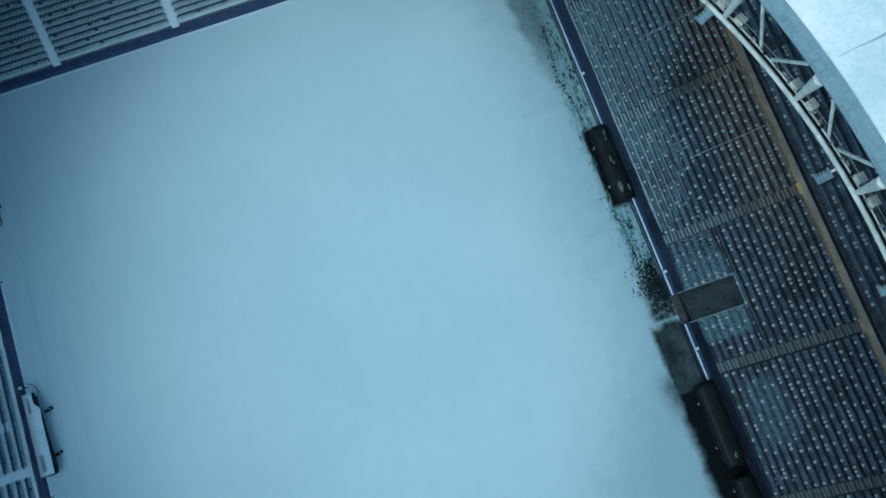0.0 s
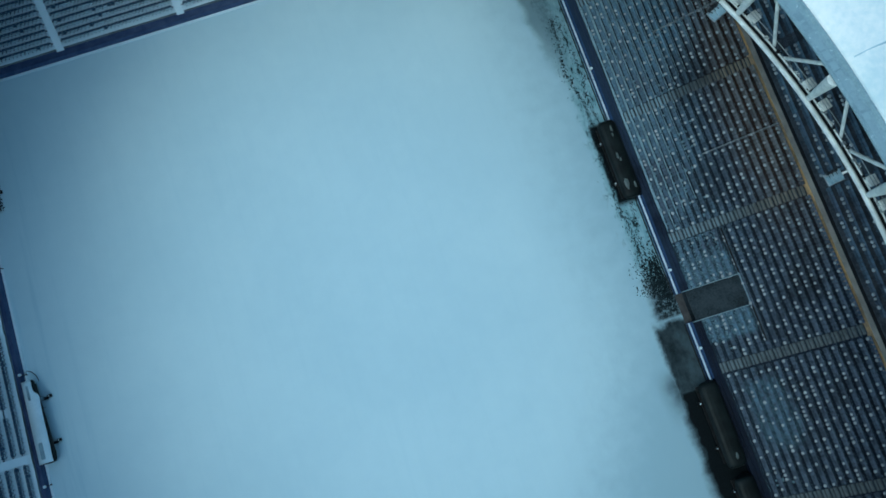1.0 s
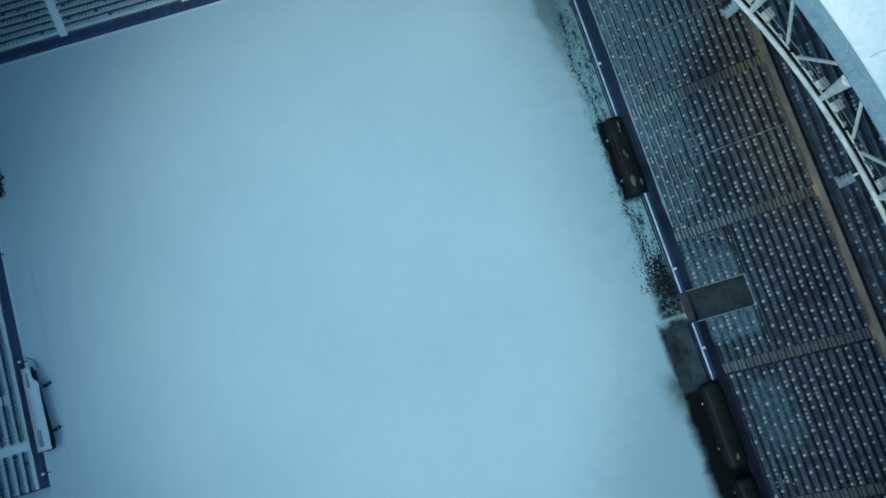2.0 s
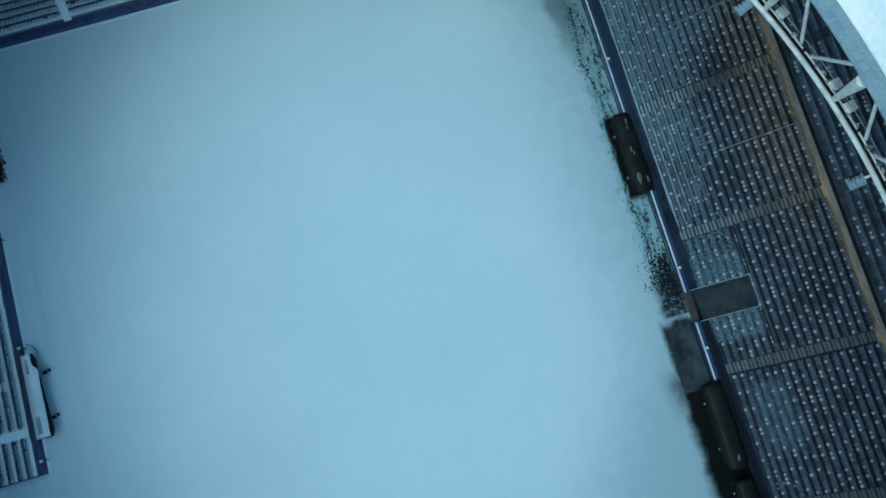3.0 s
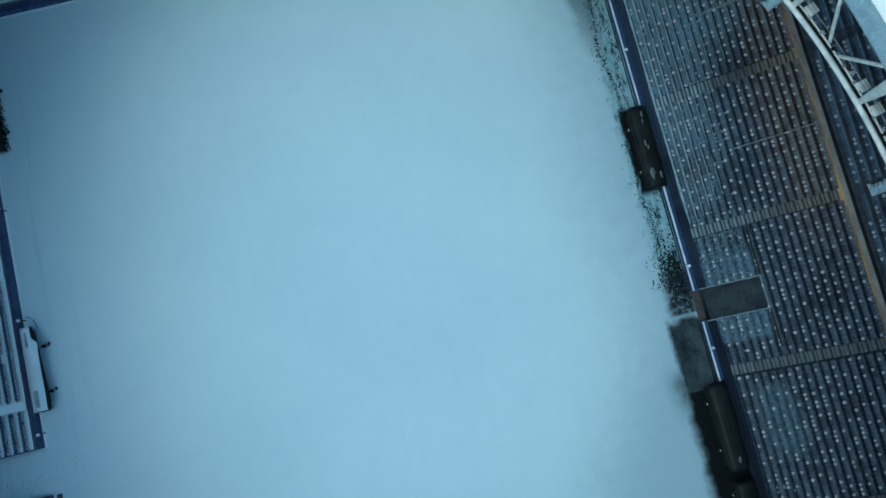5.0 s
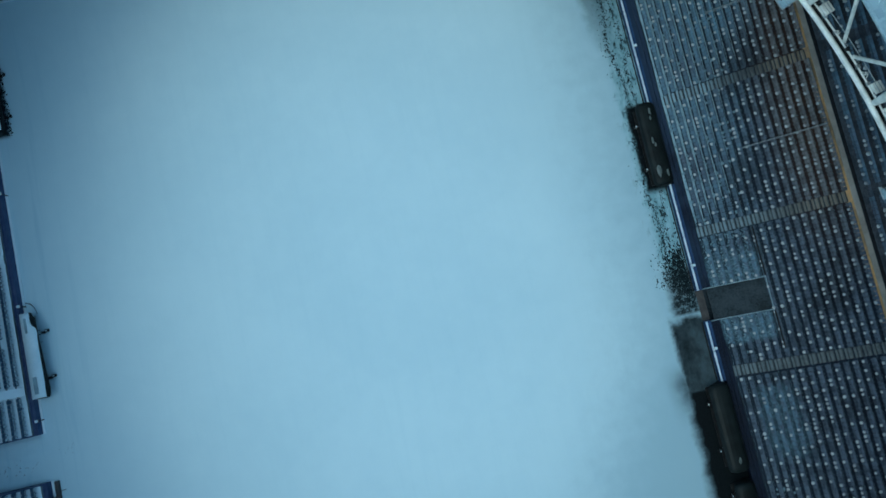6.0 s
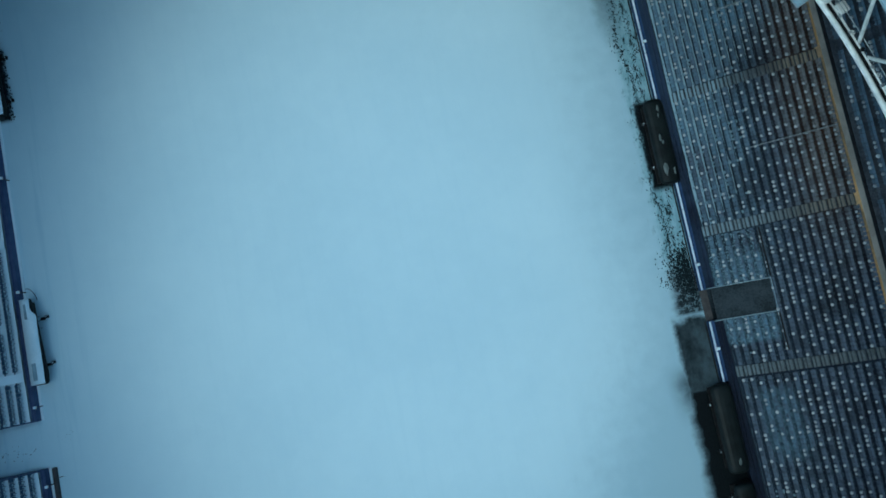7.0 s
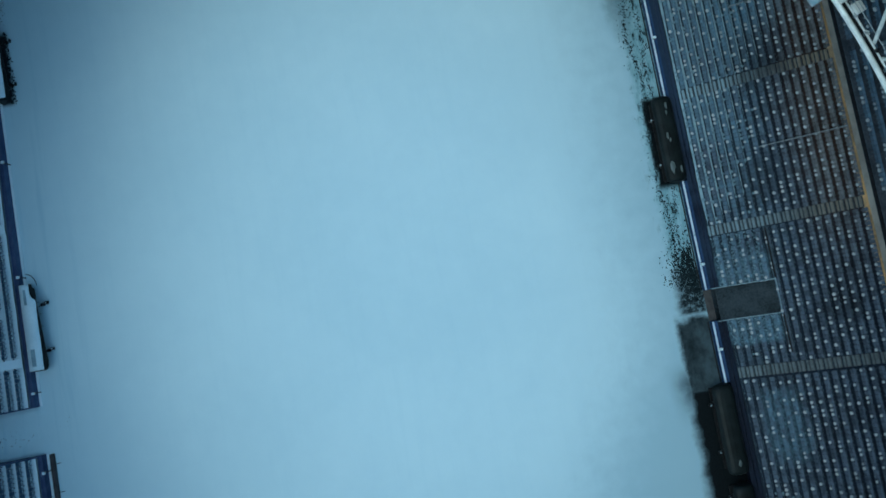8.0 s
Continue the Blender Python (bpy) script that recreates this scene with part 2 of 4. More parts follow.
M_PITCH = pitch_mat()
M_SNOW = snow_mat("settled_snow")
M_ROOFSNOW = snow_mat("roof_snow", (0.97, 0.90, 0.84), (0.62, 0.68, 0.69), 0.16)
M_CAP = surface("pale_blue_coping", (0.44, 0.52, 0.62), (0.68, 0.73, 0.79), 0.6, 0.7)
M_SNOWDULL = snow_mat("thin_grey_snow", (0.33, 0.43, 0.49), (0.15, 0.21, 0.25), 0.5)
M_SEATSNOW = surface("seat_snow", (0.235, 0.245, 0.26), (0.50, 0.51, 0.52), 0.35, 0.8, relief=0.2, each=1.0)
M_ROWSNOW = snow_mat("frosted_row_snow", (0.35, 0.46, 0.53), (0.20, 0.28, 0.34), 0.5)
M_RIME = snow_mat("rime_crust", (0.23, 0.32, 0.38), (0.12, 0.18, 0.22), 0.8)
M_ROOFPATCH = snow_mat("slush_on_canopy", (0.17, 0.19, 0.185), (0.06, 0.075, 0.075), 0.9)
M_CAPSNOW = snow_mat("seat_cap_snow", (0.62, 0.72, 0.77), (0.40, 0.50, 0.55), 0.4)
M_CRACK = snow_mat("wet_crack_snow", (0.52, 0.60, 0.64), (0.34, 0.42, 0.46), 0.4)
M_SLAB = snow_mat("old_roof_snow", (0.74, 0.83, 0.88), (0.58, 0.69, 0.75), 0.3)
# wet concrete, kept near black so its colour carries the shade under seats
M_CONC = tier_mat("wet_shaded_concrete", (0.010, 0.016, 0.028), (0.026, 0.037, 0.056), (0.12, 0.19, 0.24), 0.15, 0.75)
M_CONCUP = tier_mat("upper_concrete", (0.056, 0.060, 0.072), (0.096, 0.099, 0.112), (0.12, 0.16, 0.20), 0.3, 0.0)
# last pair lifts the top-row seats in colour, making up for roof shade
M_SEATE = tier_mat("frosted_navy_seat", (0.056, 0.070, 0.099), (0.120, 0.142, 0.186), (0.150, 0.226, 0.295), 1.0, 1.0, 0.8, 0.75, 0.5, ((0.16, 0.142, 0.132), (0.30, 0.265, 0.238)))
M_CONCSNOW = surface("snowed_concrete", (0.16, 0.18, 0.20), (0.26, 0.29, 0.31), 0.6, 0.8, snow=1.6, snow_scale=1.2)
# its last pair paints the warm light of the upper steps into them
M_STEP = tier_mat("step_concrete", (0.105, 0.118, 0.126), (0.165, 0.178, 0.185), (0.32, 0.43, 0.50), 0.9, 0.9, 0.5, 0.95, 0.25, ((0.20, 0.165, 0.12), (0.36, 0.28, 0.19)))
M_NOSE = surface("dark_step_edge", (0.040, 0.047, 0.053), (0.075, 0.084, 0.092), 3.0, 0.6)
M_SEAT = surface("navy_seat_plastic", (0.036, 0.060, 0.098), (0.065, 0.098, 0.148), 0.3, 0.6, relief=0.05, each=0.7, gloss=0.2)
M_BLUE = surface("blue_painted_board", (0.016, 0.038, 0.105), (0.030, 0.062, 0.155), 0.7, 0.5, relief=0.1)
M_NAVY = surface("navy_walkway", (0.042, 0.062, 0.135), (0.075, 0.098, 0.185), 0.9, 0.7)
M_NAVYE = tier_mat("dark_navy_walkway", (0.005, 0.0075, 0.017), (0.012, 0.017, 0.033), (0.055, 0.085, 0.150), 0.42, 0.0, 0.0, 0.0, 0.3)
# ochre stain and grey coping, both lightened to carry the warm light there
M_OCHRE = surface("warm_lit_ochre_coping", (0.36, 0.27, 0.18), (0.86, 0.56, 0.27), 0.22, 0.8, relief=0.3)
M_COPING = surface("grey_brown_coping", (0.31, 0.295, 0.265), (0.48, 0.45, 0.405), 0.5, 0.8)
M_STEEL = surface("white_painted_steel", (0.54, 0.53, 0.50), (0.82, 0.79, 0.74), 0.9, 0.5, relief=0.08)
M_DARKSTEEL = surface("dark_steel", (0.02, 0.022, 0.025), (0.05, 0.05, 0.055), 2.0, 0.5, metal=0.4)
M_GALV = surface("galvanised_steel", (0.30, 0.32, 0.33), (0.42, 0.44, 0.45), 2.0, 0.45, metal=0.5)
M_GUTTER = surface("grey_roof_gutter", (0.20, 0.26, 0.29), (0.30, 0.37, 0.40), 0.4, 0.6, snow=0.2, snow_scale=1.4)
M_LID = surface("weathered_gutter_lid", (0.20, 0.26, 0.29), (0.29, 0.36, 0.39), 0.7, 0.6, each=0.9)
M_CANOPY = surface("smoked_canopy_plastic", (0.005, 0.007, 0.0075), (0.012, 0.016, 0.0165), 0.6, 0.5, relief=0.05, gloss=0.16)
M_BLACK = surface("black_rubber", (0.008, 0.008, 0.009), (0.02, 0.02, 0.02), 2.0, 0.6, gloss=0.15)
M_MAT = surface("tunnel_cover_rubber", (0.006, 0.009, 0.012), (0.034, 0.043, 0.052), 0.3, 0.6, gloss=0.12)
M_BROWN = surface("weathered_brown_timber", (0.042, 0.038, 0.039), (0.076, 0.068, 0.067), 1.2, 0.7)
M_CLAD = surface("grey_cladding", (0.18, 0.19, 0.20), (0.26, 0.27, 0.28), 0.3, 0.6)
M_SOIL = surface("frozen_soil", (0.006, 0.010, 0.012), (0.020, 0.028, 0.032), 3.0, 0.85, gloss=0.08)
M_GLASS = surface("dark_lamp_glass", (0.05, 0.06, 0.07), (0.10, 0.11, 0.12), 1.0, 0.15)


# ---- mesh helpers ----
def mesh_data(name, verts, faces, material, smooth=False):
    me = bpy.data.meshes.new(name)
    me.from_pydata([tuple(v) for v in verts], [], [tuple(f) for f in faces])
    me.materials.append(material)
    if smooth:
        me.polygons.foreach_set("use_smooth", [True] * len(me.polygons))
    me.update()
    return me


def part(name, bm, material, parent=None, label="", smooth=False):
    me = bpy.data.meshes.new(name)
    bm.normal_update()
    bm.to_mesh(me)
    bm.free()
    me.materials.append(material)
    if smooth:
        me.polygons.foreach_set("use_smooth", [True] * len(me.polygons))
    ob = new(name, me)
    ob.parent = parent
    return tagged(ob, label) if label else ob


def placed(name, me, parent=None, m=None, label=""):
    ob = new(name, me)
    ob.parent = parent
    if m is not None:
        ob.matrix_basis = m
    return tagged(ob, label) if label else ob


def box(bm, x0, x1, y0, y1, z0, z1, bevel=0.0):
    made = bmesh.ops.create_cube(bm, size=1.0)
    vs = made["verts"]
    for v in vs:
        v.co = Vector(((x0 + x1) / 2 + v.co.x * (x1 - x0), (y0 + y1) / 2 + v.co.y * (y1 - y0), (z0 + z1) / 2 + v.co.z * (z1 - z0)))
    if bevel:
        edges = list({e for v in vs for e in v.link_edges})
        bmesh.ops.bevel(bm, geom=edges, offset=bevel, segments=2, affect="EDGES", profile=0.6)
    return bm


def one_box(*a, bevel=0.0):
    return box(bmesh.new(), *a, bevel=bevel)


def prism(bm, profile, y0, y1):
    """A profile of (x, z) drawn out along y."""
    a = [bm.verts.new((x, y0, z)) for x, z in profile]
    b = [bm.verts.new((x, y1, z)) for x, z in profile]
    n = len(profile)
    for k in range(n):
        bm.faces.new((a[k], a[(k + 1) % n], b[(k + 1) % n], b[k]))
    bm.faces.new(list(reversed(a)))
    bm.faces.new(b)
    bmesh.ops.recalc_face_normals(bm, faces=bm.faces[:])
    return bm


def tube(bm, p, q, r, sides=10):
    p, q = Vector(p), Vector(q)
    turn = (q - p).to_track_quat("Z", "Y").to_matrix()
    rings = []
    for c in (p, q):
        rings.append([bm.verts.new(c + turn @ Vector((r * math.cos(2 * math.pi * k / sides), r * math.sin(2 * math.pi * k / sides), 0))) for k in range(sides)])
    for k in range(sides):
        bm.faces.new((rings[0][k], rings[0][(k + 1) % sides], rings[1][(k + 1) % sides], rings[1][k]))
    bm.faces.new(list(reversed(rings[0])))
    bm.faces.new(rings[1])
    return bm


def lump(rx, ry, h, sides=7, seed=0, low=0.62):
    """Vertices and faces of a low, uneven mound of snow on z = 0."""
    rng = random.Random(seed)
    wob = [rng.uniform(low, 1.25) for _ in range(sides)]
    vs = []
    for f, z in ((1.0, 0.0), (0.72, 0.72)):
        vs += [(rx * f * wob[k] * math.cos(2 * math.pi * k / sides), ry * f * wob[k] * math.sin(2 * math.pi * k / sides), h * z) for k in range(sides)]
    vs.append((0.0, 0.0, h))
    fs = [(k, (k + 1) % sides, sides + (k + 1) % sides, sides + k) for k in range(sides)]
    fs += [(sides + k, sides + (k + 1) % sides, 2 * sides) for k in range(sides)]
    return np.array(vs), fs


def scattered(name, shapes, spots, material, smooth=True):
    """One mesh of many copies: spots are (shape, x, y, z, turn, scale)."""
    verts, faces, base = [], [], 0
    for k, x, y, z, a, s in spots:
        vs, fs = shapes[k]
        c, d = math.cos(a) * s, math.sin(a) * s
        verts.append(np.stack([vs[:, 0] * c - vs[:, 1] * d + x, vs[:, 0] * d + vs[:, 1] * c + y, vs[:, 2] * s + z], 1))
        faces += [tuple(i + base for i in f) for f in fs]
        base += len(vs)
    return mesh_data(name, np.concatenate(verts).tolist(), faces, material, smooth)


LUMPS = [lump(0.16, 0.17, 0.10, 7, k) for k in range(6)]
DRIFTS = [lump(0.20, 0.27, 0.08, 9, 60 + k, 0.9) for k in range(6)]
PADS = [lump(0.175, 0.185, 0.09, 9, 40 + k, 0.92) for k in range(6)]


# ---- ground and pitch ----
def grid(name, x0, x1, y0, y1, step, height, material):
    xs, ys = np.arange(x0, x1 + step / 2, step), np.arange(y0, y1 + step / 2, step)
    verts = [(x, y, height(x, y)) for y in ys for x in xs]
    w = len(xs)
    faces = [(j * w + i, j * w + i + 1, (j + 1) * w + i + 1, (j + 1) * w + i) for j in range(len(ys) - 1) for i in range(w - 1)]
    return new(name, mesh_data(name, verts, faces, material, True))


outer = bmesh.new()
bmesh.ops.create_grid(outer, x_segments=8, y_segments=8, size=3000)
ground = part("ground", outer, M_SNOW)
ground.location.z = -0.35
tagged(ground, "snow covered open ground around the stadium", "ground", kind="structure")


def pitch_height(x, y):
    h = 0.05 * noise.noise((x * 0.08, y * 0.08, 0.0)) + 0.02 * noise.noise((x * 0.6, y * 0.6, 3.0))
    return h - 0.05


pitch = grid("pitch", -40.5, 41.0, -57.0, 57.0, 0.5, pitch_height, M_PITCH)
tagged(pitch, "snow covered football pitch, melted to dark soil beside the benches", "pitch", kind="structure")


# ---- the stands ----
# A stand is laid out with x outwards from the middle of the pitch and y along its front.
ROW, RISE = 0.8, 0.4
AISLE = 1.15


def seat_shape(front):
    """A bucket seat: back, pan and bracket, facing -x, standing on z = 0."""
    vs, fs = [], []

    def slab(x0, x1, y0, y1, z0, z1, lean):
        n = len(vs)
        for z in (z0, z1):
            o = lean * (z - z0)
            vs.extend([(x0 + o, y0, z), (x1 + o, y0, z), (x1 + o, y1, z), (x0 + o, y1, z)])
        fs.extend([(n, n + 3, n + 2, n + 1), (n + 4, n + 5, n + 6, n + 7), (n, n + 1, n + 5, n + 4), (n + 1, n + 2, n + 6, n + 5), (n + 2, n + 3, n + 7, n + 6), (n + 3, n, n + 4, n + 7)])

    slab(0.10, 0.15, -0.228, 0.228, 0.40, 0.76, 0.20)
    slab(front, 0.12, -0.228, 0.228, 0.38, 0.43, 0.0)
    slab(-0.04, 0.08, -0.03, 0.03, 0.0, 0.38, 0.0)
    return np.array(vs), fs


SEAT, SLIM = seat_shape(-0.17), seat_shape(-0.12)


def seat_thing(material):
    """One seat as a thing with its parts."""
    vs, fs = SEAT
    root = new("stadium_seat")
    for k, name in enumerate(("backrest", "seat_pan", "bracket")):
        me = mesh_data(name, vs[8 * k:8 * k + 8].tolist(), fs[:6], material)
        placed(name, me, root)
    return root


def stand(name, label, turn, front, y0, y1, rows, aisles, gaps=(), concrete=None, step_mat=None, base=1.2, rise=RISE, row=ROW, plain=False, nose_mat=None, reach=0):
    """The terrace of a stand: one step a row, aisles of half steps. gaps: (from, to, rows left out). Returns the thing and the free runs of each row."""
    root = tagged(new(name), label, "stand", kind="structure")
    root.matrix_basis = turn
    runs = []
    for k in range(rows):
        bm = bmesh.new()
        x0, z = front + k * row, base + k * rise
        cuts = [(a, b) for a, b, n in gaps if k < n]
        pieces, at = [], y0
        for a, b in sorted(cuts):
            pieces.append((at, a))
            at = b
        pieces.append((at, y1))
        for a, b in pieces:
            box(bm, x0, x0 + row + (0.03 if k < rows - 1 else 0.0), a, b, z - rise - 0.25, z)
        part("terrace_row", bm, concrete, root)
        free = []
        for a, b in pieces:
            edge = a
            for c in sorted(aisles):
                if a - AISLE < c < b + AISLE:
                    free.append((edge, c - AISLE / 2))
                    edge = c + AISLE / 2
            free.append((edge, b))
        runs.append((x0, z, [(a, b) for a, b in free if b - a > 0.6]))
    if not plain:
        step = mesh_data("step", *box_mesh(0.0, row / 2 - 0.16, -AISLE / 2 - 0.02, AISLE / 2 + 0.02, 0.0, rise / 2), step_mat)
        nose = mesh_data("step_edge", *box_mesh(row / 2 - 0.16, row / 2, -AISLE / 2 - 0.02, AISLE / 2 + 0.02, 0.0, rise / 2 - 0.02), nose_mat or M_NOSE)
        for c in aisles:
            if nose_mat:
                aisle_snow(root, c, front, base, rows, row, rise, reach)
            elif not any(a < c < b for a, b, n in gaps):
                for k in range(rows):
                    for h in (0, 1):
                        m = pose(front + k * row + h * row / 2, c, base + k * rise + (h * rise / 2 - rise / 2 if h == 0 else 0.004) + 0.006)
                        if h == 0:
                            m = pose(front + k * row, c, base + k * rise + 0.006) @ Matrix.Diagonal((1, 1, 0.1, 1))
                        s = placed("step", step, root, m)
                        placed("step_edge", nose, s)
    return root, runs


def aisle_snow(root, c, front, base, rows, row, rise, reach=0):
    """An aisle whose steps lie under drifted snow: a soft ramp that still shows them."""
    bm = bmesh.new()
    lines = []
    for k in range(-reach, 2 * rows + 1):
        x, z = front + k * row / 2, base + max(k * rise / 2, -0.24) + 0.02
        lines.append([bm.verts.new((x + dx, c + s * (AISLE / 2 - 0.05) * (1 + 0.10 * noise.noise((x, c, s))), z + dz)) for dx, dz in ((0.0, 0.0), (row * 0.3, 0.04)) for s in (-1, -0.3, 0.3, 1)])
    rowsv = [line[i * 4:i * 4 + 4] for line in lines for i in (0, 1)]
    for a, b in zip(rowsv[:-1], rowsv[1:]):
        for j in range(3):
            bm.faces.new((a[j], b[j], b[j + 1], a[j + 1]))
    bmesh.ops.recalc_face_normals(bm, faces=bm.faces[:])
    part("aisle_snow", bm, M_SNOW, root, "drifted snow over the aisle steps", True)


def box_mesh(x0, x1, y0, y1, z0, z1):
    vs = [(x, y, z) for z in (z0, z1) for x, y in ((x0, y0), (x1, y0), (x1, y1), (x0, y1))]
    return vs, [(0, 3, 2, 1), (4, 5, 6, 7), (0, 1, 5, 4), (1, 2, 6, 5), (2, 3, 7, 6), (3, 0, 4, 7)]


def seat_spots(runs, pitch_y=0.5, back=0.48):
    spots = []
    for k, (x0, z, free) in enumerate(runs):
        for a, b in free:
            n = int((b - a) / pitch_y)
            off = (b - a - n * pitch_y) / 2
            spots += [(k, x0 + back, a + off + (i + 0.5) * pitch_y, z) for i in range(n)]
    return spots


def drift_ribbons(name, runs, width, offset, material, turn, label, chance):
    """Snow lying along the rows: a low uneven ribbon on each tread. chance(x, y) sets its width."""
    verts, faces = [], []
    for k, (x0, z, free) in enumerate(runs):
        for a, b in free:
            n = max(2, int((b - a) / 0.45))
            first = len(verts)
            for i in range(n + 1):
                y = a + (b - a) * i / n
                w = width * max(0.0, min(1.4, chance(x0, y) + 0.35 * noise.noise((x0 * 1.9, y * 0.3, 1.0)) + 0.15 * noise.noise((x0 * 1.9, y * 1.3, 4.0))))
                verts += [(x0 + offset - w / 2 - 0.004, y, z + 0.006), (x0 + offset, y, z + 0.012 + 0.10 * w), (x0 + offset + w / 2 + 0.004, y, z + 0.006)]
            for i in range(n):
                p = first + 3 * i
                faces += [(p, p + 1, p + 4, p + 3), (p + 1, p + 2, p + 5, p + 4)]
    ob = new(name, mesh_data(name, verts, faces, material, True))
    ob.matrix_basis = turn
    return tagged(ob, label, "snow", kind="stuff")


EAST, WEST, NORTH, SOUTH = Matrix.Identity(4), pose(0, 0, 0, 0, 0, 180), pose(0, 0, 0, 0, 0, 90), pose(0, 0, 0, 0, 0, -90)
E_FRONT, E_ROWS = 41.35, 18
E_AISLES = [42.2, 25.4, 8.7, -8.2, -24.8, -41.6]
TUNNEL = (-1.85, 1.9, 6)

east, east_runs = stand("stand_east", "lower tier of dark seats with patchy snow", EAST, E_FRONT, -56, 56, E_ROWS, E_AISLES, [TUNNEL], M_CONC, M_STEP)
W_AISLES = [-40.8, -24.0, -8.0, 12.5, 29.3, 46.1]
west, west_runs = stand("stand_west", "snow covered tier of dark seats", WEST, 40.9, -56, 56, 16, W_AISLES, [(-2.6, 3.0, 16)], M_CONCSNOW, M_SNOW, row=0.85, rise=0.4, nose_mat=M_SNOW)
N_AISLES = [-41.0, -24.2, -7.4, 9.3, 25.8]
north, north_runs = stand("stand_north", "snow covered end tier of dark seats", NORTH, 58.2, -40, 40, 18, N_AISLES, (), M_CONCSNOW, M_SNOW, row=0.76, rise=0.36, nose_mat=M_SNOW, reach=1)
south, _ = stand("stand_south", "snow covered bare end terrace", SOUTH, 58.7, -40, 40, 18, [], (), M_CONCSNOW, M_SNOW, row=0.76, rise=0.36, plain=True)
E_TOP_X, E_TOP_Z = E_FRONT + E_ROWS * ROW, 1.2 + (E_ROWS - 1) * RISE
upper, upper_runs = stand("stand_upper_east", "upper tier of dark seats under the roof", EAST, 56.55, -56, 56, 13, E_AISLES, (), M_CONCUP, M_NOSE, base=9.6, rise=0.54, plain=True)


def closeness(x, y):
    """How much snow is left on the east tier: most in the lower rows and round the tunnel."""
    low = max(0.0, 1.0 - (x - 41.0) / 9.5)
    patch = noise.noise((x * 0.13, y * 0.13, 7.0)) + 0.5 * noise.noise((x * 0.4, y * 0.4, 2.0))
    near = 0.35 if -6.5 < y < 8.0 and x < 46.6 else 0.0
    # crust cut back in the south, also to paint that end dimmer
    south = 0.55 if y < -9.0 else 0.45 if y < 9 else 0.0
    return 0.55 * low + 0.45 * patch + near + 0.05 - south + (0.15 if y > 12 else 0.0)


rng = random.Random(5)
since, wait, last = 0, 2, -1
near_seats, far_seats, dots, crust = [], [], [], []
for k, x, y, z in seat_spots(east_runs):
    (near_seats if 7 <= k < 14 and -7 < y < 16 and len(near_seats) < 300 else far_seats).append((x, y, z))
    lit = closeness(x, y)
    since += 1
    if since >= wait or k != last:
        since, last = 0, k
        wait = rng.choice((1, 3, 4, 4, 5, 5) if k < 7 else (1, 2, 2, 3, 4, 4))
        dots.append((rng.randrange(6), x - 0.06, y, z + 0.425, rng.random() * 6, rng.uniform(0.85, 1.12)))
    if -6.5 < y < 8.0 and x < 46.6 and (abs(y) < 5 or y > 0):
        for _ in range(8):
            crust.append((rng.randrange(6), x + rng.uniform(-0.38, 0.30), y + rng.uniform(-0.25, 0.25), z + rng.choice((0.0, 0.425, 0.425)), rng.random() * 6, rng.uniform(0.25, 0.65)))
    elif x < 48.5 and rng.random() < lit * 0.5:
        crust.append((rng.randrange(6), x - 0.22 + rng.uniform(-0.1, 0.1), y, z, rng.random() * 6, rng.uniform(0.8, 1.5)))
for k, x, y, z in seat_spots(upper_runs):
    far_seats.append((x, y, z))
    if rng.random() < (0.36 if k < 4 else 0.18):
        dots.append((rng.randrange(6), x - 0.06, y, z + 0.425, rng.random() * 6, rng.uniform(1.0, 1.35)))
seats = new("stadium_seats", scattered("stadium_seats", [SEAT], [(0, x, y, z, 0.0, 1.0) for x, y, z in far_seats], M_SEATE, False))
tagged(seats, "rows of dark navy plastic bucket seats", "seats", kind="stuff")
snow_dots = new("seat_snow", scattered("seat_snow", PADS, dots, M_SEATSNOW))
tagged(snow_dots, "small clumps of snow left on the seats", "snow", kind="stuff")
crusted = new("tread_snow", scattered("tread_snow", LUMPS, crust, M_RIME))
tagged(crusted, "thin icy crust of snow between the seats", "snow", kind="stuff")
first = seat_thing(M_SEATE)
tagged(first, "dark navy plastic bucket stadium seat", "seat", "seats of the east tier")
for n, (x, y, z) in enumerate(near_seats):
    if n == 0:
        first.matrix_basis = pose(x, y, z)
    else:
        copy_thing(first, pose(x, y, z))


def row_frost(x, y):
    """How wide the snow lies along an east row: in the low rows, further up towards the north, hardly any south of the north block."""
    north = min(1.0, max(0.0, (y - 18.0) / 16.0))
    patch = noise.noise((x * 0.13, y * 0.13, 7.0)) + 0.5 * noise.noise((x * 0.4, y * 0.4, 2.0))
    return 1.0 - (x - 41.0) / (4.8 + 6.5 * north) + 0.4 * patch - 1.2 * (1.0 - min(1.0, max(0.0, (y - 8.0) / 5.0)))


drift_ribbons("row_snow_east", east_runs, 0.28, 0.17, M_ROWSNOW, EAST, "thin grey snow along the rows", row_frost)


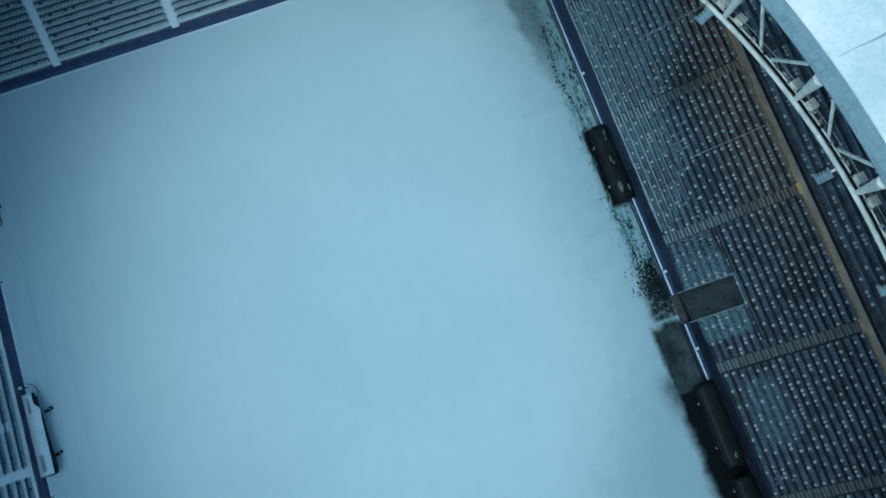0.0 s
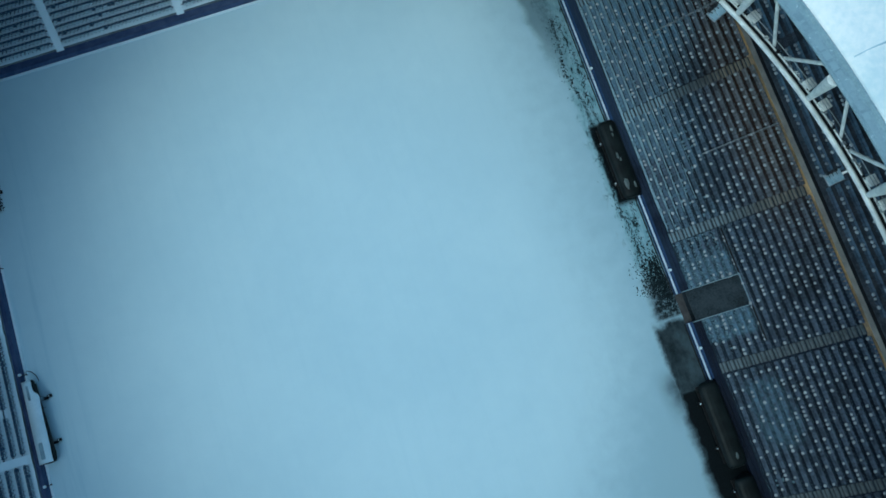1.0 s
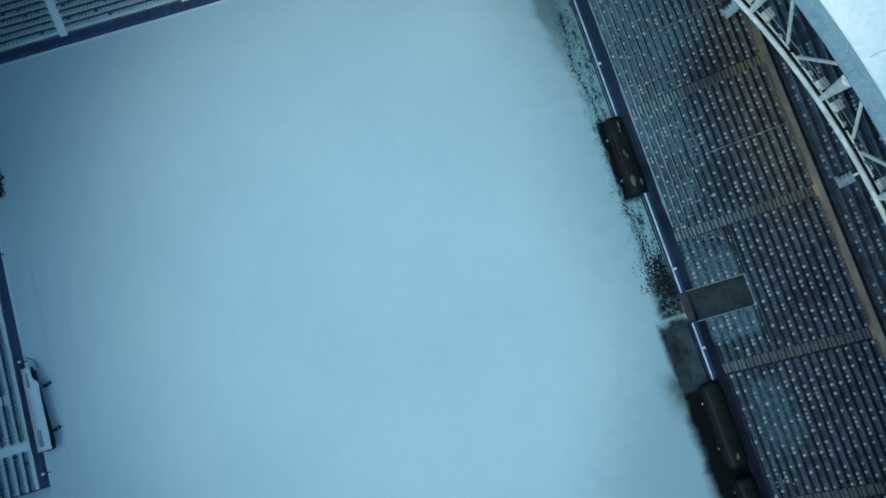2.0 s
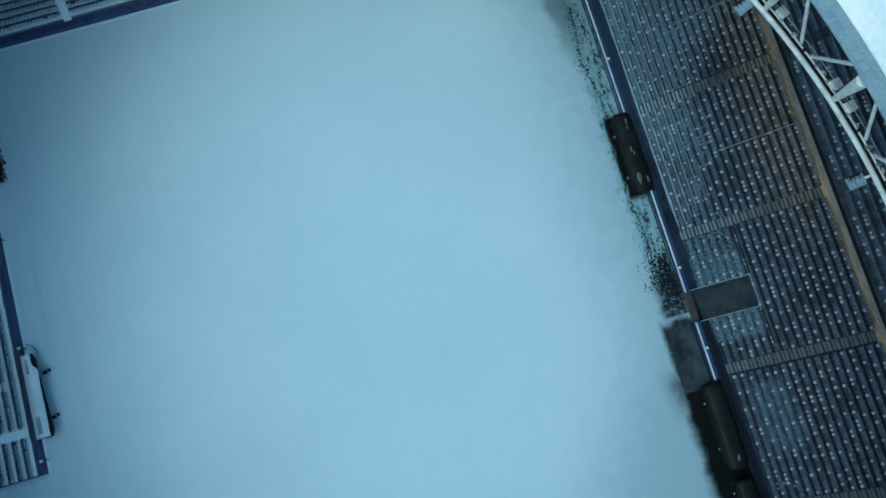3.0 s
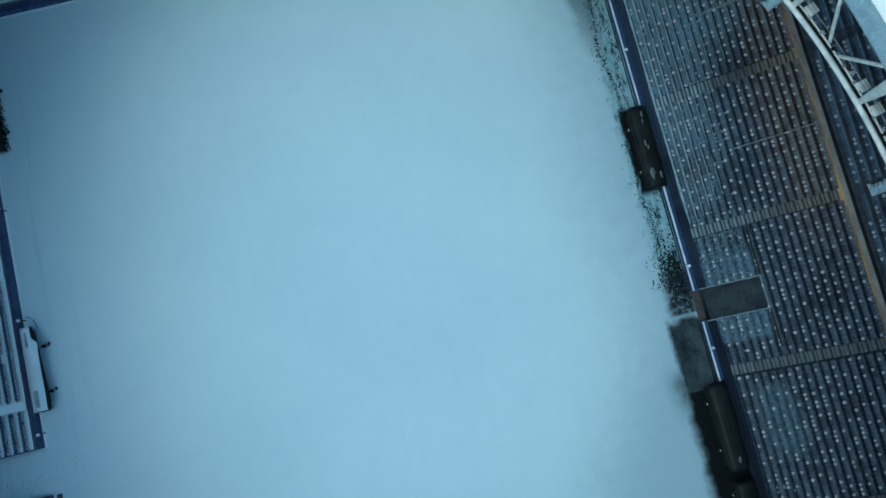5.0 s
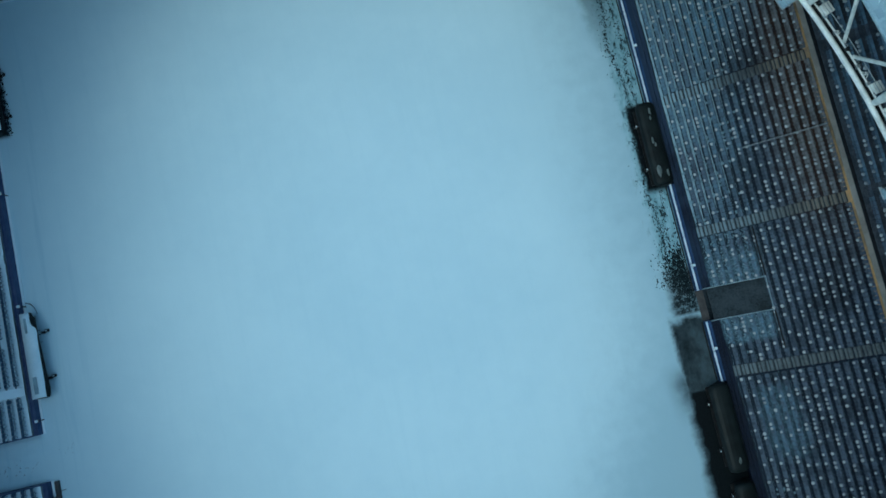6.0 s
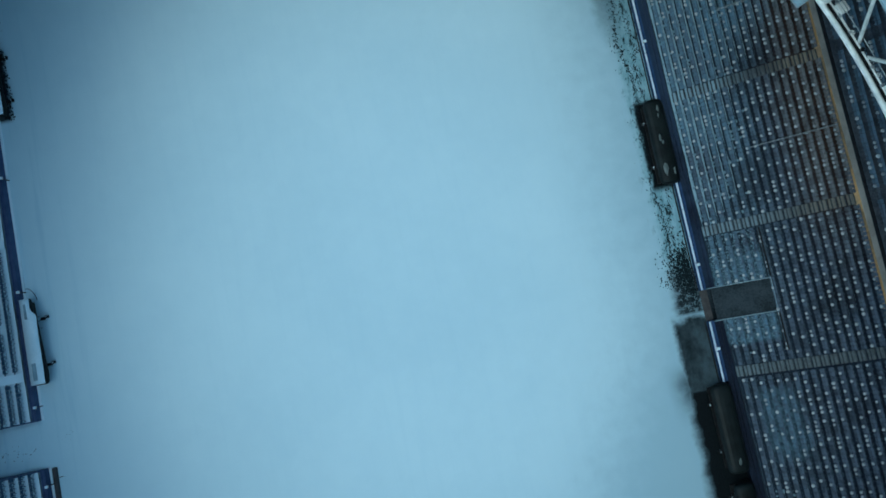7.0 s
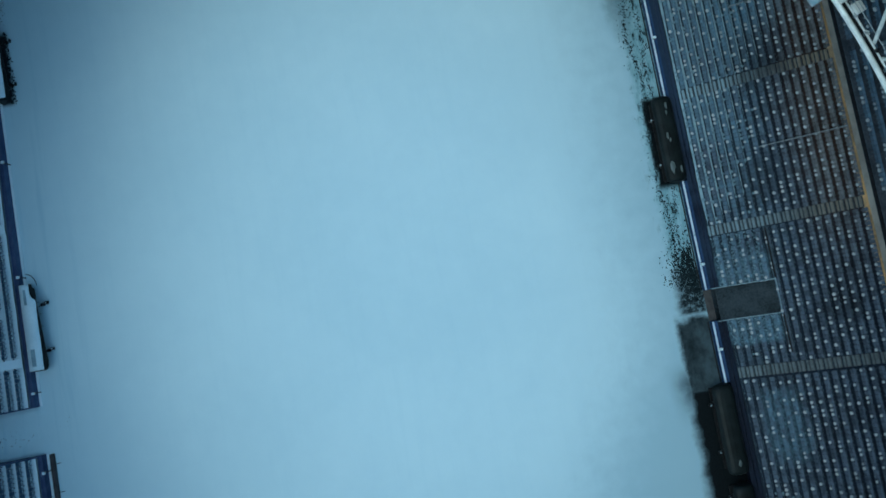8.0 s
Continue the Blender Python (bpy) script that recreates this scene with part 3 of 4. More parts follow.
def far_stand_seats(runs, turn, caps, smallest, largest, material, bare=None):
    """Snow-capped seats of a stand; bare: rows and stretch where seats are missing."""
    spots, snow = [], []
    for k, x, y, z in seat_spots(runs, 0.52, 0.50):
        if bare and bare[0] <= k <= bare[1] and bare[2] < y < bare[3]:
            continue
        spots.append((0, x, y, z, 0.0, 1.0))
        if rng.random() < 0.95:
            snow.append((rng.randrange(6), x - 0.03, y, z + 0.425, rng.choice((0.0, math.pi)), rng.uniform(smallest, largest)))
    a = new("stadium_seats", scattered("stadium_seats", [SLIM], spots, M_SEAT, False))
    b = new("seat_snow", scattered("seat_snow", caps, snow, material))
    a.matrix_basis = b.matrix_basis = turn
    tagged(a, "rows of dark bucket seats capped with snow", "seats", kind="stuff")
    tagged(b, "snow caps on the bucket seats", "snow", kind="stuff")


far_stand_seats(west_runs, WEST, LUMPS, 0.65, 1.0, M_CAPSNOW, (1, 3, -14.6, -13.4))
far_stand_seats(north_runs, NORTH, DRIFTS, 0.62, 0.98, M_CAPSNOW)
drift_ribbons("row_snow_west", west_runs, 0.36, 0.16, M_SNOW, WEST, "deep snow along the rows", lambda x, y: 1.1)
drift_ribbons("row_snow_north", north_runs, 0.40, 0.18, M_SNOW, NORTH, "deep snow along the rows", lambda x, y: 1.0)


# ---- front walls ----
def runs_between(y0, y1, gaps):
    at, pieces = y0, []
    for a, b in sorted(gaps):
        pieces.append((at, a))
        at = b
    return pieces + [(at, y1)]


def front_wall(parent, x, y0, y1, inner, capped, gaps=(), niches=()):
    """The board wall before a stand and the walkway behind it; capped: pale coping under snow; niches: where shelters stand in the wall line."""
    for a, b in runs_between(y0, y1, list(gaps) + list(niches)):
        part("wall", one_box(x, x + 0.16, a, b, -0.1, 0.92), M_BLUE if capped else M_NAVY, parent, "blue painted front wall")
        if not capped:
            part("snow_line", one_box(x - 0.30, x - 0.004, a, b, -0.1, 0.05, bevel=0.03), M_SNOW, parent)
            continue
        # a thin dark line on the pitch side of the wall
        part("kerb", one_box(x - 0.27, x - 0.15, a, b, -0.1, 0.10, bevel=0.02), M_BLACK, parent, "thin dark strip along the wall foot")
        part("walkway_edge", one_box(x + 0.16, x + 0.60, a, b, -0.1, 0.80), M_BLUE, parent)
        n = max(1, int((b - a) / 3.0))
        for k in range(n):
            c0, c1 = a + (b - a) * k / n, a + (b - a) * (k + 1) / n
            part("wall_cap", one_box(x - 0.11, x + 0.13, c0 + 0.03, c1 - 0.03, 0.924, 0.985, bevel=0.02), M_CAP, parent)
    for a, b in runs_between(y0, y1, gaps):
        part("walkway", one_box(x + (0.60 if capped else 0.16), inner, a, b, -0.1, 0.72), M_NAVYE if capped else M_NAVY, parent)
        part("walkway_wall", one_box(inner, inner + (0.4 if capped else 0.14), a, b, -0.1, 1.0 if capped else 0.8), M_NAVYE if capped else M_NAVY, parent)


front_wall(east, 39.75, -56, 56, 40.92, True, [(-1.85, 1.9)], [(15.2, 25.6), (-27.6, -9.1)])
front_wall(west, 40.27, -56, 56, 40.74, False, [(-2.6, 3.0)])
for a, b in ((-2.6, -2.74), (3.0, 3.14)):
    part("end_wall", prism(bmesh.new(), [(40.28, -0.1), (54.6, -0.1), (54.6, 7.6), (41.0, 1.3), (40.28, 1.0)], min(a, b), max(a, b)), M_NAVY, west)
front_wall(north, 57.15, -40, 40, 58.0, False)
front_wall(south, 57.15, -40, 40, 58.5, False)

# ---- top of the east tier ----
part("parapet", one_box(E_TOP_X, E_TOP_X + 0.62, -56, 56, E_TOP_Z - 1.0, E_TOP_Z + 0.12, bevel=0.04), M_OCHRE, east, "ochre stained parapet with warm light in its colour")
part("coping", one_box(E_TOP_X + 0.62, E_TOP_X + 1.4, -56, 56, E_TOP_Z - 1.0, E_TOP_Z + 0.16, bevel=0.04), M_COPING, east)
# black fascia and added panel: the shaded gap under the upper tier, as colour
part("fascia", one_box(E_TOP_X + 1.404, E_TOP_X + 1.6, -56, 56, E_TOP_Z - 1.0, 8.92), M_BLACK, upper)
part("front_panel", one_box(56.46, 56.546, -56, 56, 9.05, 9.50), M_BLACK, upper, "black panel in place of the shade before the upper tier")
for y in (33.9, 17.1, 50.6):
    for k in range(8, E_ROWS):
        x0, z = E_FRONT + k * ROW, 1.2 + k * RISE
        part("divider", one_box(x0, x0 + ROW, y - 0.035, y + 0.035, z, z + 0.55 + RISE / 2), M_GALV, east)

# ---- tunnel ----
tunnel = tagged(new("tunnel"), "dark players' tunnel entrance with pale coping", "tunnel", kind="structure")
T0, T1, TX0, TX1 = -1.85, 1.9, 40.0, 46.55
part("floor", one_box(TX0, TX1, T0, T1, -0.1, 0.06), M_MAT, tunnel)
part("threshold", one_box(39.7, 40.6, T0 + 0.05, T1 - 0.05, 0.06, 0.10), M_BROWN, tunnel)
for y0, y1 in ((T0 - 0.14, T0 - 0.003), (T1 + 0.003, T1 + 0.14)):
    side = prism(bmesh.new(), [(TX0 + 0.3, -0.1), (TX1, -0.1), (TX1, 4.0), (TX0 + 1.3, 1.35), (TX0 + 0.3, 1.2)], y0, y1)
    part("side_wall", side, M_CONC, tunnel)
    cope = prism(bmesh.new(), [(TX0 + 0.3, 1.2), (TX0 + 1.3, 1.35), (TX1, 4.0), (TX1, 4.07), (TX0 + 1.3, 1.42), (TX0 + 0.3, 1.27)], y0 + 0.03, y1 - 0.03)
    part("coping", cope, M_GUTTER, tunnel)
part("lintel", one_box(TX1, TX1 + 0.08, T0 - 0.14, T1 + 0.14, 2.4, 4.07), M_GUTTER, tunnel)
part("awning", prism(bmesh.new(), [(TX0 + 0.75, 0.95), (TX1 - 0.03, 3.84), (TX1 - 0.03, 3.90), (TX0 + 0.75, 1.01)], T0 + 0.02, T1 - 0.02), M_MAT, tunnel, "dark flat cover of the tunnel")

for a, b in ((2.1, 7.9), (-6.4, -2.1)):
    bar = tagged(new("barrier"), "low dark barrier behind the seats beside the tunnel", "barrier")
    part("panel", one_box(TX1 - 0.02, TX1 + 0.10, a, b, 3.5, 4.25), M_BLACK, bar)
    part("rail", tube(bmesh.new(), (TX1 + 0.04, a, 4.28), (TX1 + 0.04, b, 4.28), 0.03), M_DARKSTEEL, bar)


# ---- benches beside the pitch ----
def shelter(length, roof_mat, frame_mat, open_floor, label, slim=1.0, taper=0.0):
    """A rounded team shelter, open towards -x, 2.7 m deep; y from 0 to length."""
    root = tagged(new("team_shelter"), label, "shelter", "team shelters")
    deep, high, mid = 2.7, 2.2, 1.45
    top = [(deep, 0.1), (deep, 1.1)] + [(1.75 + 0.95 * math.cos(math.pi / 2 * k / 5), 1.1 + 1.08 * math.sin(math.pi / 2 * k / 5)) for k in range(1, 6)]
    top += [(1.2, 2.2), (0.75, high - 0.04), (0.42, high - 0.16), (0.20, high - 0.40), (0.12, high - 0.66)]
    under = [(x + (mid - x) * 0.045, z - 0.05) for x, z in top]
    part("canopy", prism(bmesh.new(), top + list(reversed(under)), 0.9, length - 0.9), roof_mat, root, smooth=False)
    for y, s in ((0.9, -1), (length - 0.9, 1)):
        bm = bmesh.new()
        rings = []
        for j in range(7):
            a = math.pi / 2 * j / 6
            f, yy = 0.45 + 0.55 * math.cos(a) ** 0.6 if j < 6 else 0.45, y + s * 0.9 * math.sin(a)
            rings.append([bm.verts.new((mid + (x - mid) * f, yy, 0.1 + (z - 0.1) * (0.55 + 0.45 * f))) for x, z in top])
        for j in range(6):
            for k in range(len(top) - 1):
                bm.faces.new((rings[j][k], rings[j][k + 1], rings[j + 1][k + 1], rings[j + 1][k]))
        bm.faces.new(rings[6])
        bmesh.ops.recalc_face_normals(bm, faces=bm.faces[:])
        part("end_panel", bm, roof_mat, root, smooth=True)
    part("plinth", one_box(1.5 if open_floor else 0.35, deep, 0.4, length - 0.4, -0.1, 0.1, bevel=0.02), M_BLACK, root)
    part("front_rail", tube(bmesh.new(), (0.13, 0.9, high - 0.68), (0.13, length - 0.9, high - 0.68), 0.04), frame_mat, root)
    ribs = int(length / 1.7)
    for k in range(ribs + 1):
        y = 0.95 + (length - 1.9) * k / ribs
        bm = bmesh.new()
        for (xa, za), (xb, zb) in zip(top[:-1], top[1:]):
            tube(bm, (xa + (mid - xa) * 0.06, y, za - 0.06), (xb + (mid - xb) * 0.06, y, zb - 0.06), 0.028, 6)
        part("rib", bm, frame_mat, root)
    count = int((length - 1.8) / 0.62)
    for k in range(count):
        y = 0.95 + k * 0.62
        s = part("bench_seat", one_box(1.55, 2.0, y, y + 0.48, 0.42, 0.50, bevel=0.03), M_BLACK, root)
        part("bench_back", one_box(1.96, 2.04, y, y + 0.48, 0.50, 1.15, bevel=0.03), M_BLACK, s)
    part("bench_frame", one_box(1.65, 1.9, 0.9, length - 0.9, 0.1, 0.42), M_BLACK, root)
    if slim != 1.0:
        for ob in root.children_recursive:
            for v in ob.data.vertices:
                v.co.x *= slim
                f = max(0.0, 1.0 - v.co.y / 3.0)
                v.co.x += taper * f * f * (3 - 2 * f) * (1 - v.co.x / 2.1)
    return root, top


def lump_bm(x, y, z, r, h):
    vs, fs = lump(r, r, h, 7, int(100 * y) % 7)
    bm = bmesh.new()
    made = [bm.verts.new((v[0] + x, v[1] + y, v[2] + z)) for v in vs]
    for f in fs:
        bm.faces.new([made[k] for k in f])
    return bm


def wheels(root, length):
    """Transport wheels on two arms before the open side, a little snow on each outer wheel."""
    for y in (length * 0.24, length * 0.775):
        part("arm", tube(bmesh.new(), (1.2, y + 0.3, 0.35), (0.1, y, 0.30), 0.035), M_DARKSTEEL, root)
        for x, yw in ((0.60, y + 0.10), (0.16, y - 0.06)):
            w = part("wheel", tube(bmesh.new(), (x, yw - 0.16, 0.26), (x, yw + 0.16, 0.26), 0.26, 14), M_BLACK, root)
            part("hub", tube(bmesh.new(), (x, yw - 0.18, 0.26), (x, yw + 0.18, 0.26), 0.09, 10), M_GALV, w)
        part("wheel_snow", lump_bm(0.14, y - 0.06, 0.51, 0.10, 0.05), M_SNOW, root)


def at_east(root, y):
    root.matrix_basis = pose(37.55, y, 0.0)


def roof_lumps(root, spots):
    for x, y, z, s in spots:
        vs, fs = LUMPS[int(10 * y) % 6]
        me = mesh_data("snow_patch", (vs * np.array([s, 2.2 * s, s * 0.5])).tolist(), fs, M_ROOFPATCH, True)
        placed("snow_patch", me, root, pose(x, y, z))


s1, _ = shelter(10.4, M_CANOPY, M_BLACK, 0, "dark smoked plastic team shelter with few snow patches")
at_east(s1, 15.2)
roof_lumps(s1, [(1.0, 1.7, 2.18, 1.9), (1.9, 1.3, 2.12, 1.4), (1.1, 5.5, 2.19, 1.2), (1.3, 5.0, 2.19, 0.8), (1.5, 8.3, 2.18, 0.8), (1.6, 9.1, 2.18, 1.2)])
s2, _ = shelter(10.3, M_CANOPY, M_BLACK, 0, "dark smoked plastic team shelter standing on wet soil")
at_east(s2, -19.4)
roof_lumps(s2, [(1.4, 1.4, 2.18, 1.2)])
s3, _ = shelter(7.0, M_CANOPY, M_BLACK, 0, "dark smoked plastic shelter with a bare roof")
at_east(s3, -27.6)

for root, length in ((s1, 10.4), (s2, 10.3), (s3, 7.0)):
    wheels(root, length)


def west_shelter(y_mid, length, label, shift=0.0):
    """A shelter with a flat, snow-laden roof and transport wheels; built like the east ones, turned to face east."""
    root, _ = shelter(length, M_CANOPY, M_DARKSTEEL, 1, label, 0.82, 0.75)
    root.matrix_basis = pose(shift - 37.58, y_mid + length / 2, 0, 0, 0, 180)
    # the snow slab on the roof, thinner and ragged at one end
    n = 26
    bm = bmesh.new()
    rows = []
    for k in range(n + 1):
        y = 0.1 + (length - 0.2) * k / n
        lip = 0.33 + 0.05 * noise.noise((y * 0.8, 4.0, y_mid))
        if k <= 7:
            lip += (0.56, 0.54, 0.56, 0.56, 0.42, 0.02, -0.08, -0.06)[k]
        rows.append([bm.verts.new(p) for p in ((lip, y, 2.10), (lip + 0.06, y, 2.34), (1.0, y, 2.42 + 0.03 * noise.noise((y, 0, 0))), (1.87, y, 2.36), (1.94, y, 2.0))])
    for a, b in zip(rows[:-1], rows[1:]):
        for k in range(4):
            bm.faces.new((a[k], a[k + 1], b[k + 1], b[k]))
    bm.faces.new(rows[0])
    bm.faces.new(list(reversed(rows[-1])))
    bmesh.ops.recalc_face_normals(bm, faces=bm.faces[:])
    slab = part("snow_slab", bm, M_SLAB, root, "settled snow on the roof", smooth=True)
    for y0, y1, x0, x1 in ((0.7, 2.5, 1.15, 1.45), (length - 2.6, length - 0.6, 0.95, 1.45)):
        part("bare_patch", one_box(x0, x1, y0, y1, 2.36, 2.455, bevel=0.04), M_SNOWDULL, slab)
    wheels(root, length)
    return root


west_shelter(11.85, 10.3, "wheeled team shelter with a snow-laden roof")
west_shelter(44.6, 10.3, "wheeled team shelter under snow on trodden ground", -0.28)

hose = tagged(new("hose"), "thin dark hose lying on the snow beside the shelter", "hose")
bm, last = bmesh.new(), None
for k in range(15):
    a = math.radians(92 - 84 * k / 14)
    p = Vector((-40.1 + 1.35 * math.cos(a), 16.6 + 1.85 * math.sin(a), 0.0))
    p.z = pitch_height(p.x, p.y) + 0.03
    if last is not None:
        tube(bm, last, p, 0.04, 6)
    last = p
part("tube", bm, M_DARKSTEEL, hose, smooth=True)

# the long board lying before the west wall
board = tagged(new("board_stack"), "long brown boards stacked before the blue wall", "boards")
for k in range(2):
    part("board", one_box(-39.66 + 0.03 * k, -39.26 + 0.02 * k, -15.0, -3.1, 0.0 + k * 0.27, 0.26 + k * 0.27, bevel=0.02), M_BROWN, board)
for y in (-4.3, -7.6, -11.0):
    part("stake", tube(bmesh.new(), (-39.28, y, 0.42), (-38.6, y, 0.16), 0.04), M_DARKSTEEL, board)


# ---- small posts on the walls ----
def wall_post(x, y):
    root = tagged(new("wall_post"), "short post at the front wall with a snow cap", "post", "posts at the front walls")
    part("shaft", tube(bmesh.new(), (0, 0, -0.1), (0, 0, 1.3), 0.07), M_DARKSTEEL, root)
    part("head", one_box(-0.16, 0.16, -0.16, 0.16, 1.3, 1.55, bevel=0.05), M_STEEL, root)
    part("snow_cap", lump_bm(0, 0, 1.55, 0.2, 0.14), M_SNOW, root)
    root.matrix_basis = pose(x, y, 0)
    return root


p0 = wall_post(39.83, 33.0)
for x, y in ((39.83, 5.0), (39.83, -5.1), (39.83, 47.0), (-39.98, 18.0), (-39.98, 4.25), (-39.98, -4.95), (-39.98, 32.0), (-39.98, -19.0)):
    copy_thing(p0, pose(x, y, 0))


# ---- roof ring and truss ----
SNOW_CRACKS = []
RA, RB = 47.15, 56.75
EDGE_A, EDGE_B = 45.50, 63.0


def ring(t, out=0.0):
    """A point of the elliptical inner edge, moved outwards."""
    c, s = math.cos(t), math.sin(t)
    n = Vector((c / RA, s / RB, 0)).normalized()
    return Vector((RA * c, RB * s, 0)) + n * out


def eave(t, out=0.0):
    """A point of the roof's inner edge, which stands higher than the truss, moved outwards."""
    c, s = math.cos(t), math.sin(t)
    n = Vector((c / EDGE_A, s / EDGE_B, 0)).normalized()
    return Vector((EDGE_A * c, EDGE_B * s, 0)) + n * out


def above(t):
    """Where on the roof's edge the truss point at t stands."""
    p = ring(t)
    return math.atan2(p.y / EDGE_B, p.x / EDGE_A)


def ring_strip(name, profile, material, parent, n=160, smooth=True, label="", curve=ring):
    """A closed ring swept from a profile of (outwards, height)."""
    bm = bmesh.new()
    rows = []
    for k in range(n):
        t = 2 * math.pi * k / n
        rows.append([bm.verts.new(curve(t, o) + Vector((0, 0, z))) for o, z in profile])
    m = len(profile)
    for k in range(n):
        a, b = rows[k], rows[(k + 1) % n]
        for j in range(m):
            bm.faces.new((a[j], a[(j + 1) % m], b[(j + 1) % m], b[j]))
    bmesh.ops.recalc_face_normals(bm, faces=bm.faces[:])
    return part(name, bm, material, parent, label, smooth)


roof = tagged(new("roof"), "elliptical stadium roof under white snow", "roof", kind="structure")
ring_strip("roof_deck", [(0.3, 35.85), (28.0, 37.9), (28.0, 37.4), (0.6, 35.5)], M_CLAD, roof, smooth=False, curve=eave)
ring_strip("roof_snow", [(1.45, 36.16), (1.58, 36.34), (3.4, 36.48), (10.0, 36.92), (28.0, 38.22), (28.2, 38.0), (1.45, 36.06)], M_ROOFSNOW, roof, label="smooth white snow on the roof", curve=eave)
ring_strip("gutter", [(0.0, 35.88), (0.0, 36.03), (0.10, 36.05), (0.2, 35.94), (1.16, 35.99), (1.28, 36.22), (1.43, 36.22), (1.43, 35.6)], M_GUTTER, roof, smooth=False, label="grey metal gutter with thin snow", curve=eave)
# cracks where the roof snow has parted
for s0, length, turn in ((15.4, 6.5, 0.8), (46.0, 5.0, -4.0), (-20.0, 6.0, 5.0)):
    bm = bmesh.new()
    left, right = [], []
    for k in range(13):
        f = k / 12
        w = 0.02 + 0.26 * f ** 1.6 + 0.06 * noise.noise((f * 5, s0, 0))
        p = (2.0 + length * f, 0.10 * noise.noise((f * 3, s0, 1.0)))
        left.append((p[0], p[1] - w))
        right.append((p[0], p[1] + w))
    top = [bm.verts.new((x, y, 0.0)) for x, y in left + right[::-1]]
    bm.faces.new(top)
    low = bmesh.ops.extrude_face_region(bm, geom=bm.faces[:])
    for v in low["geom"]:
        if isinstance(v, bmesh.types.BMVert):
            v.co.z -= 0.02
    bmesh.ops.recalc_face_normals(bm, faces=bm.faces[:])
    crack = part("snow_crack", bm, M_CRACK, roof, "grey melt crack in the roof snow")
    SNOW_CRACKS.append((crack, s0, turn))

truss = tagged(new("roof_truss"), "white tubular steel truss along the roof edge", "truss", kind="structure")


def ring_tube(name, out, z, r, material, label=""):
    sides = [(out + r * math.cos(2 * math.pi * k / 10), z + r * math.sin(2 * math.pi * k / 10)) for k in range(10)]
    return ring_strip(name, sides, material, truss, 240, True, label)


ring_tube("chord", 0.0, 30.0, 0.215, M_STEEL)
ring_strip("catwalk", [(0.28, 29.55), (1.0, 29.55), (1.0, 29.62), (0.28, 29.62)], M_DARKSTEEL, truss, smooth=False)
ring_tube("handrail", 0.95, 30.45, 0.035, M_GALV)
ring_tube("cable", 0.66, 30.1, 0.05, M_BLACK)

# equal steps round the ring
fine_n = 4000
marks = [0.0]
for k in range(fine_n):
    marks.append(marks[-1] + (ring(2 * math.pi * (k + 1) / fine_n) - ring(2 * math.pi * k / fine_n)).length)


def ring_at(s):
    k = int(np.searchsorted(marks, s % marks[-1]))
    return 2 * math.pi * k / fine_n


total = marks[-1]
bays = 35
bay = total / bays
START = 5.08


def floodlight(t, side):
    root = tagged(new("floodlight"), "white box floodlight with snow on top", "floodlight", "floodlights on the roof truss")
    part("housing", one_box(-0.40, 0.40, -0.45, 0.45, 0.0, 0.5, bevel=0.05), M_STEEL, root)
    part("lamp_glass", one_box(-0.30, 0.30, -0.36, 0.36, -0.04, 0.0), M_GLASS, root)
    part("bracket", one_box(-0.06, 0.06, -0.5, 0.5, -0.35, -0.04), M_DARKSTEEL, root)
    for x in (-0.14, 0.14):
        part("fin", one_box(x - 0.02, x + 0.02, -0.43, 0.43, 0.5, 0.54), M_GALV, root)
    p = ring(t, 0.95)
    a = math.atan2(p.y / RB / RB, p.x / RA / RA)
    root.matrix_basis = pose(p.x, p.y, 30.0, 0, 0, math.degrees(a))
    return root


def brace_cone(a, b, ra, rb):
    bm = tube(bmesh.new(), a, b, ra, 12)
    axis = (b - a)
    for v in bm.verts:
        f = (v.co - a).dot(axis) / axis.length_squared
        c = a + axis * f
        v.co = c + (v.co - c) * (1 + (rb / ra - 1) * f)
    return bm


